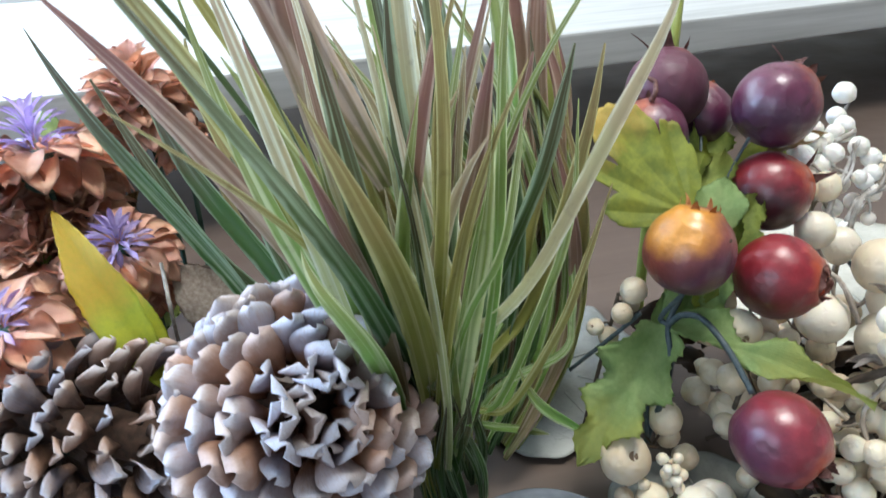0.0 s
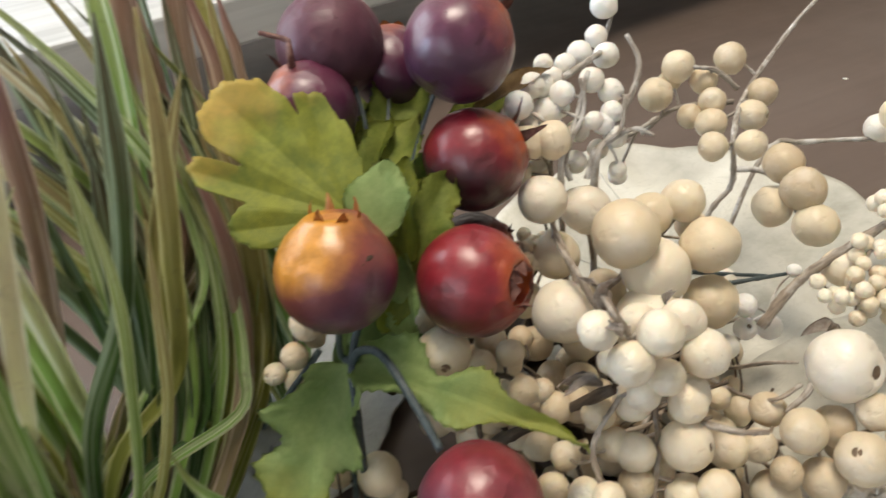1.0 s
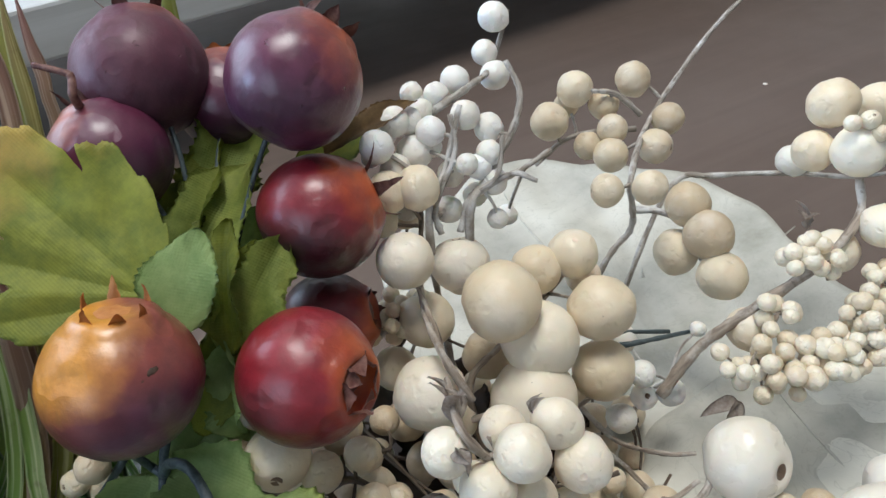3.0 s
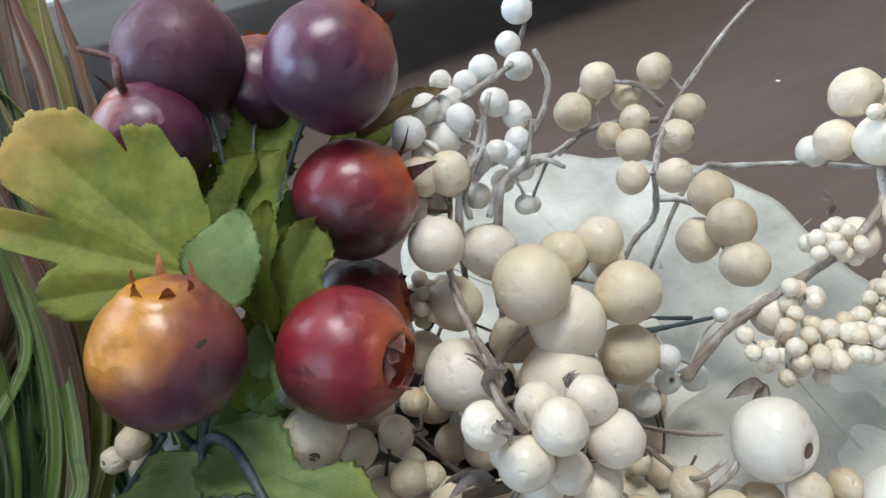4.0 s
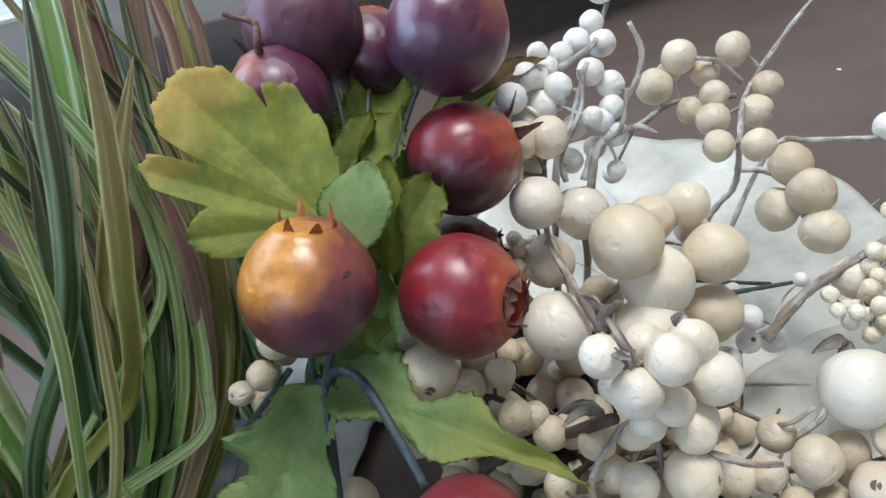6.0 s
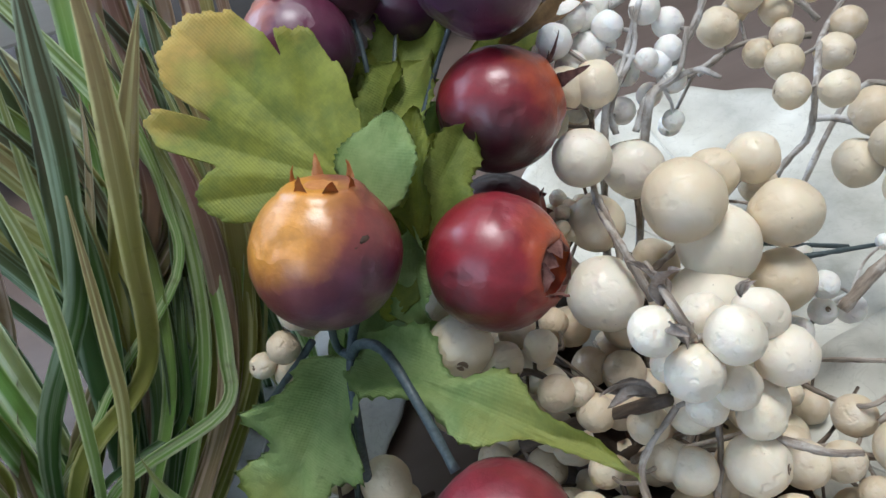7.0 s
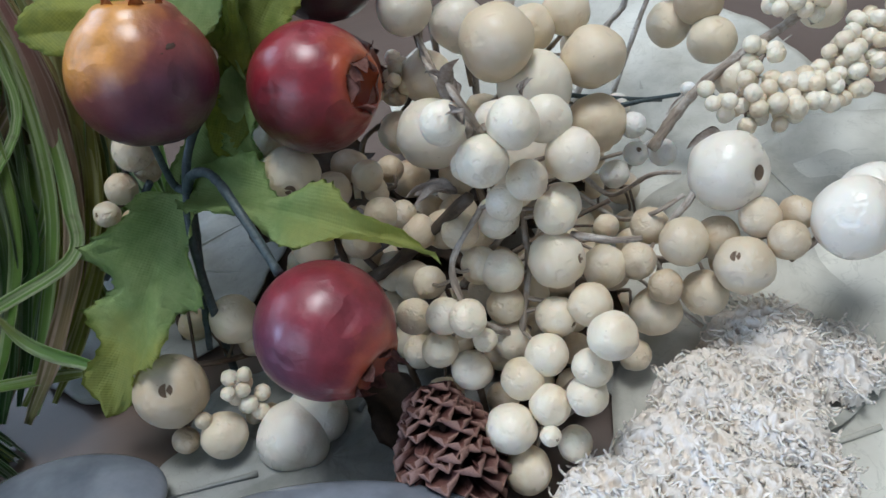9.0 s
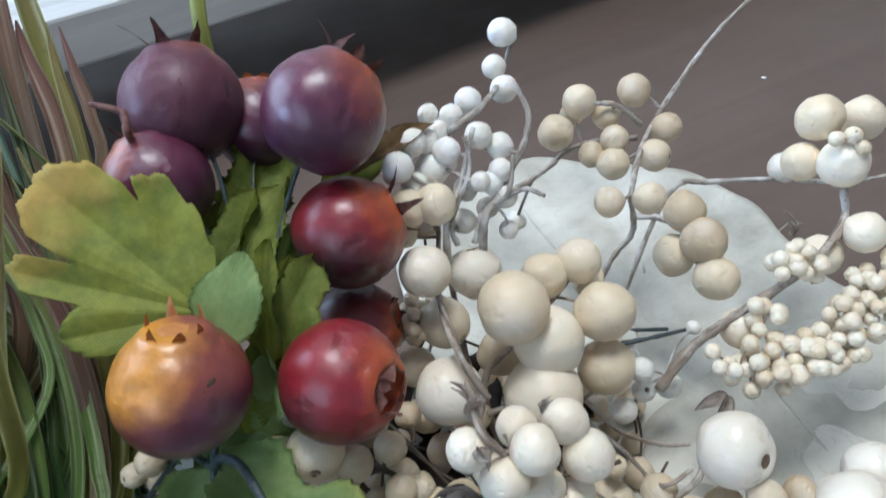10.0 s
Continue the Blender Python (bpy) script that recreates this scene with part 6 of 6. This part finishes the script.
def mum(at, facing, size, seed, label, lilac=True):
    rnd = random.Random(seed)
    ob = thing("chrysanthemum", (at[0], at[1], 0.0), label, "artificial flower", "rust flowers")
    turn = Matrix.Translation(at) @ frame_on(facing).to_4x4() @ Matrix.Scale(size, 4)
    for ring, (count, tilt, r0) in enumerate(((17, -10, 0.003), (16, 6, 0.0025), (14, 22, 0.002), (12, 42, 0.001), (8, 62, 0.0005))):
        for i in range(count):
            a = 2 * math.pi * (i + 0.5 * ring + rnd.uniform(-0.25, 0.25)) / count
            me = rnd.choice(FLORETS if (lilac and ring >= 2) else PETALS)
            pe = link_part("petal", me, ob)
            pe.matrix_world = turn @ Matrix.Rotation(a, 4, "Z") @ Matrix.Translation((0, r0, 0.002 * ring)) @ Matrix.Rotation(radians(tilt + rnd.gauss(0, 8)), 4, "X")
    bm = bmesh.new()
    ball(bm, 0.006, 16, 10, lambda d: 1 + 0.1 * noise.noise(d * 6))
    bmesh.ops.translate(bm, vec=(0, 0, -0.003), verts=bm.verts)
    part("flower_cup", bm, CUP, ob).matrix_world = turn
    root = Vector((at[0], at[1], 0.0)) + Vector(facing) * -0.02
    stem_part("stem", [Vector(at), Vector(at).lerp(root, 0.5) + Vector((0, 0.004, 0)), (root.x, root.y, 0.001)], 0.0014, 0.0012, CUP, ob)
    return ob


mum((-0.1739, 0.3122, 0.1259), (-0.088, -0.115, 0.989), 1.4, 1, "rust artificial chrysanthemum standing by the grass", False)
mum((-0.2043, 0.2681, 0.1170), (-0.108, 0.132, 0.985), 1.75, 2, "rust chrysanthemum with a lilac heart")
mum((-0.1795, 0.1896, 0.0754), (-0.173, -0.211, 0.962), 1.45, 3, "rust chrysanthemum with a lilac heart")
mum((-0.1645, 0.2518, 0.0790), (0.163, -0.245, 0.956), 1.35, 4, "dull rust chrysanthemum with a lilac heart")
mum((-0.2229, 0.2596, 0.0865), (0.290, -0.375, 0.881), 1.1, 5, "rust artificial chrysanthemum by the grass", False)
mum((-0.1876, 0.2345, 0.0544), (0.048, -0.262, 0.964), 1.0, 6, "dull rust chrysanthemum near the pinecone", False)
mum((-0.1614, 0.2628, 0.0569), (0.274, -0.225, 0.935), 0.9, 7, "tan dried chrysanthemum near the pinecone", False)
mum((-0.1565, 0.3140, 0.1046), (0.223, 0.081, 0.971), 0.8, 8, "rust artificial chrysanthemum behind the grass", False)

mum((-0.2006, 0.2804, 0.0768), (0.141, -0.085, 0.986), 1.3, 9, "rust artificial chrysanthemum between the others", False)
mum((-0.2031, 0.2515, 0.0675), (-0.069, -0.275, 0.959), 1.3, 10, "rust artificial chrysanthemum between the others", False)
mum((-0.2142, 0.3084, 0.0885), (-0.187, -0.066, 0.980), 1.2, 11, "rust chrysanthemum at the back of the bunch", False)
mum((-0.2353, 0.2387, 0.0732), (0.163, -0.245, 0.956), 1.4, 12, "rust chrysanthemum with a lilac heart")
for k in range(14):  # dark foliage under the flowers
    bush = thing("foliage_leaf", (-0.2382, 0.3071, 0.0000), "dark green cloth leaf under the rust flowers", "leaf", "foliage under the flowers") if k == 0 else bush
    q = Vector((-0.2073, 0.2625, 0.0472)) + Vector((rnd.uniform(-0.06, 0.05), rnd.uniform(-0.03, 0.05), rnd.uniform(-0.03, 0.02)))
    lay_leaf(leaf_sheet(rnd.uniform(0.03, 0.05), 0.018, 2, 0.15, 60 + k, 0.3, 0.1), LEAF_DEEP if k % 3 else DRYLEAF, q, q + Vector((rnd.gauss(0, 1), rnd.gauss(0, 0.5), rnd.gauss(0.3, 0.6))), (rnd.gauss(0, 0.4), -1, 0.8), bush)

fol = thing("leaf_sprig", (-0.1665, 0.2627, 0.0000), "yellow-green leaves with orange edges beside the pinecone", "foliage")
lay_leaf(leaf_sheet(0.088, 0.020, 1, 0.05, 31, 0.5, 0.10, 0.04), YELLOWLEAF, (-0.1162, 0.1919, 0.0539), (-0.1714, 0.2217, 0.1193), (0.203, -0.732, 0.650), fol, "leaf", "yellow-green leaf with an orange edge")
lay_leaf(leaf_sheet(0.060, 0.012, 1, 0.05, 32, 0.5, 0.10, 0.04), YELLOWLEAF, (-0.1153, 0.1970, 0.0526), (-0.1596, 0.2286, 0.0981), (0.532, -0.615, 0.582), fol)
lay_leaf(leaf_sheet(0.030, 0.009, 1, 0.05, 33, 0.5, 0.10, 0.04), YELLOWLEAF, (-0.1477, 0.1979, 0.0620), (-0.1708, 0.1984, 0.0683), (0.138, -0.354, 0.925), fol)
lay_leaf(leaf_sheet(0.030, 0.018, 1, 0.05, 34, 0.3, 0.10, 0.04), LEAF_FRESH, (-0.2208, 0.3100, 0.1131), (-0.2475, 0.3116, 0.1224), (0.138, -0.354, 0.925), fol)
stem_part("stem", [(-0.1537, 0.2629, 0.0010), (-0.1299, 0.2254, 0.0651), (-0.1360, 0.2362, 0.0855)], 0.0010, 0.0008, PALETWIG, fol)
lay_leaf(leaf_sheet(0.05, 0.03, 1, 0.05, 35, 0.2, 0.10, 0.04), HUSK, (-0.1081, 0.2478, 0.0382), (-0.1418, 0.2595, 0.0667), (0.160, -0.473, 0.866), fol, "leaf", "dry grey leaf")
husk((-0.0754, 0.2648, 0.0800), (0.069, 0.324, 0.944), 0.016, 21, "dull red dried bud behind the grass")


# ---- pinecones ----
def scale_mesh(name, length, width, thick, mat, seed, curl=0.35):
    """One woody scale: narrow at its foot, broad and thick at its tip, with a raised knob."""
    rnd = random.Random(seed)
    bm = bmesh.new()
    rows = []
    n, m = 8, 6
    for i in range(n + 1):
        t = i / n
        w = width * 0.5 * (0.28 + 0.72 * math.sin(min(1, t * 1.15) * math.pi / 2)) * (1.0 if t < 0.6 else math.sqrt(max(0.03, 1 - ((t - 0.6) / 0.4) ** 2)))
        th = thick * (0.35 + 0.65 * t)
        ring = []
        for j in range(m + 1):
            q = j / m * 2 - 1
            ring.append(bm.verts.new((q * w, length * t, curl * length * t * t - 0.22 * width * q * q + th * (1 - q * q) * 0.5 + 0.02 * width * rnd.uniform(-1, 1))))
        for j in range(m, -1, -1):
            q = j / m * 2 - 1
            ring.append(bm.verts.new((q * w * 0.98, length * t * 0.99, curl * length * t * t - 0.22 * width * q * q - th * 0.5)))
        rows.append(ring)
    k = len(rows[0])
    for a, b in zip(rows, rows[1:]):
        for j in range(k):
            bm.faces.new((a[j], a[(j + 1) % k], b[(j + 1) % k], b[j]))
    bm.faces.new(rows[0][::-1])
    bm.faces.new(rows[-1])
    return mesh_of(name, bm, mat)


def pinecone(at, axis, length, radius, count, label, mat, seed, open_deg, scale_len, scale_w, name="pinecone", thick=0.0022, start=0.10, end_deg=74):
    """A cone lying with its broad end towards axis; scales in a spiral, laid out like those of a real cone."""
    rnd = random.Random(seed)
    ob = thing(name, (at[0], at[1], 0.0), label, "pinecone", "pinecones")
    turn = Matrix.Translation(at) @ frame_on(axis).to_4x4()
    bm = bmesh.new()
    tube(bm, [Vector((0, 0, length * (-0.48 + 0.86 * i / 8))) for i in range(9)], radius * 0.30, radius * 0.22, 10, 0.2, rnd)
    part("core", bm, CONE_CORE, ob).matrix_world = turn
    meshes = [scale_mesh("scale", scale_len, scale_w, thick, mat, seed + i, c) for i, c in enumerate((0.25, 0.4, 0.15))]
    for i in range(count):
        t = i / (count - 1)
        a = i * 2.39996
        z = length * (-0.5 + 0.97 * t)
        prof = math.sin(math.pi * (start + (0.62 - start) * t)) ** 0.8
        s = (0.45 + 0.55 * prof) * rnd.uniform(0.8, 1.18)
        tilt = open_deg + (end_deg - open_deg) * max(0.0, (t - 0.74) / 0.26) ** 1.3
        r0 = max(0.001, radius * prof - scale_len * s * 0.75)
        if t > 0.78:
            r0 *= 1 - (t - 0.78) / 0.22 * 0.85
        sc = link_part("scale", meshes[i % 3], ob)
        sc.matrix_world = turn @ Matrix.Rotation(a, 4, "Z") @ Matrix.Translation((0, r0, z)) @ Matrix.Rotation(radians(tilt + rnd.gauss(0, 9)), 4, "X") @ Matrix.Rotation(rnd.gauss(0, 0.12), 4, "Y") @ Matrix.Scale(s, 4)
    return ob


CONE_AXIS = Vector((0.45, -0.62, 0.64)).normalized()
pinecone(Vector((-0.046, 0.163, 0.077)) - CONE_AXIS * 0.047, CONE_AXIS, 0.105, 0.046, 330, "grey and rust pinecone with its open end turned up", CONE_OPEN, 4, 18, 0.0230, 0.0165, "pinecone", 0.0016, 0.26, 70)
pinecone((-0.166, 0.186, 0.037), (0.955, -0.26, 0.14), 0.170, 0.037, 280, "long grey-brown pinecone lying on its side on the table", CONE_SCALE, 14, 16, 0.0205, 0.0125, "pinecone", 0.0019, 0.24)
pinecone((0.1393, 0.1804, 0.0163), (0.191, -0.823, -0.535), 0.030, 0.0140, 130, "small dark red-brown pinecone lying among the berries", CONE_RED, 8, 6, 0.0084, 0.0092, "pinecone", 0.0009)


# ---- moss ----
def moss_patch(label, spots, seed, count):
    """Bleached moss: spongy, holed mounds with fine curled threads standing out of them."""
    rnd = random.Random(seed)
    ob = thing("moss_clump", (spots[0][0], spots[0][1], 0.0), label, "moss", "", "stuff")
    verts, faces = [], []
    off = Vector((spots[0][0], spots[0][1], 0.0))

    def sponge(px, py, q, h):
        p = Vector((px, py, 0.0))
        cells = 1 - abs(noise.noise(p * 330)) * 2.6
        fine = 1 - abs(noise.noise(p * 800 + Vector((5, 0, 0)))) * 2.2
        return 0.005 + h * math.sqrt(max(0.0, 1 - q * q)) * (0.82 + 0.22 * noise.noise(p * 90)) + 0.0021 * cells + 0.0010 * fine

    for x, y, r, h in spots:
        for i in range(count):
            a, q = rnd.random() * 6.283, math.sqrt(rnd.random()) * 0.97
            px, py = x + r * q * math.cos(a), y + r * q * math.sin(a)
            p = Vector((px, py, sponge(px, py, q, h) - 0.0004))
            z0 = p.z
            d = Vector((rnd.gauss(0, 1), rnd.gauss(0, 1), 0.3)).normalized()
            w = rnd.uniform(0.00036, 0.00056)
            prev = None
            for s in range(9):
                d = (d + Vector((rnd.gauss(0, 0.55), rnd.gauss(0, 0.55), rnd.gauss(0, 0.35)))).normalized()
                side = d.orthogonal().normalized()
                up = d.cross(side)
                k = len(verts)
                ww = w * (1 - 0.05 * s)
                verts.extend((p + side * ww, p + up * ww, p - side * ww, p - up * ww))
                if prev is not None:
                    for e in range(4):
                        faces.append((prev + e, prev + (e + 1) % 4, k + (e + 1) % 4, k + e))
                prev = k
                p = p + d * rnd.uniform(0.0005, 0.0009)
                p.z = min(max(p.z, z0 - 0.0003), z0 + 0.0016)
    me = bpy.data.meshes.new("threads")
    me.from_pydata([v - off for v in verts], [], faces)
    me.materials.append(MOSS)
    me.shade_smooth()
    link_part("threads", me, ob)
    for x, y, r, h in spots:
        n = 72
        index, vs, fs = {}, [], []
        for i in range(n + 1):
            for j in range(n + 1):
                lx, ly = (2 * i / n - 1) * r, (2 * j / n - 1) * r
                q = math.hypot(lx, ly) / r
                if q <= 1.0 + 0.10 * noise.noise(Vector((lx * 200 + x * 90, ly * 200, seed))):
                    index[i, j] = len(vs)
                    vs.append((x + lx - off.x, y + ly - off.y, sponge(x + lx, y + ly, min(q, 1.0), h)))
        for i in range(n):
            for j in range(n):
                quad = [(i, j), (i + 1, j), (i + 1, j + 1), (i, j + 1)]
                if all(c in index for c in quad):
                    fs.append([index[c] for c in quad])
        mm = bpy.data.meshes.new("mound")
        mm.from_pydata(vs, [], fs)
        mm.materials.append(MOSS_BED)
        mm.shade_smooth()
        link_part("mound", mm, ob)
    return ob


moss_patch("bleached pinkish-white moss lying on the pale leaf", [(0.234, 0.201, 0.018, 0.017), (0.214, 0.185, 0.018, 0.017), (0.200, 0.168, 0.019, 0.016), (0.222, 0.172, 0.017, 0.015), (0.250, 0.194, 0.014, 0.012), (0.180, 0.158, 0.017, 0.013), (0.206, 0.150, 0.019, 0.014), (*(0.2264, 0.1834, 0.0080)[:2], 0.016, 0.013), (*(0.2174, 0.1656, 0.0080)[:2], 0.017, 0.013), (*(0.2468, 0.1937, 0.0080)[:2], 0.011, 0.009), (*(0.2269, 0.1609, 0.0080)[:2], 0.013, 0.010)], 6, 260)


# ---- grey stones ----
def stone(at, size, seed, label, turn=0.0):
    ob = thing("polished_stone", (at[0], at[1], 0.0), label, "stone", "polished stones")
    bm = bmesh.new()
    off = Vector((seed, 0, seed))
    ball(bm, 1.0, 48, 32, lambda d: 0.97 + 0.07 * noise.noise(d * 1.1 + off))
    bmesh.ops.scale(bm, vec=size, verts=bm.verts)
    body = part("body", bm, STONE, ob)
    body.location = (0, 0, size[2] * 0.98 + 0.004)
    body.rotation_euler = (0.0, 0.0, turn)
    return ob


stone((0.030, 0.174, 0), (0.034, 0.020, 0.0095), 1, "smooth polished dark grey stone on the table", 0.25)
stone((0.108, 0.150, 0), (0.052, 0.024, 0.0110), 2, "smooth polished blue-grey stone on the table", -0.1)
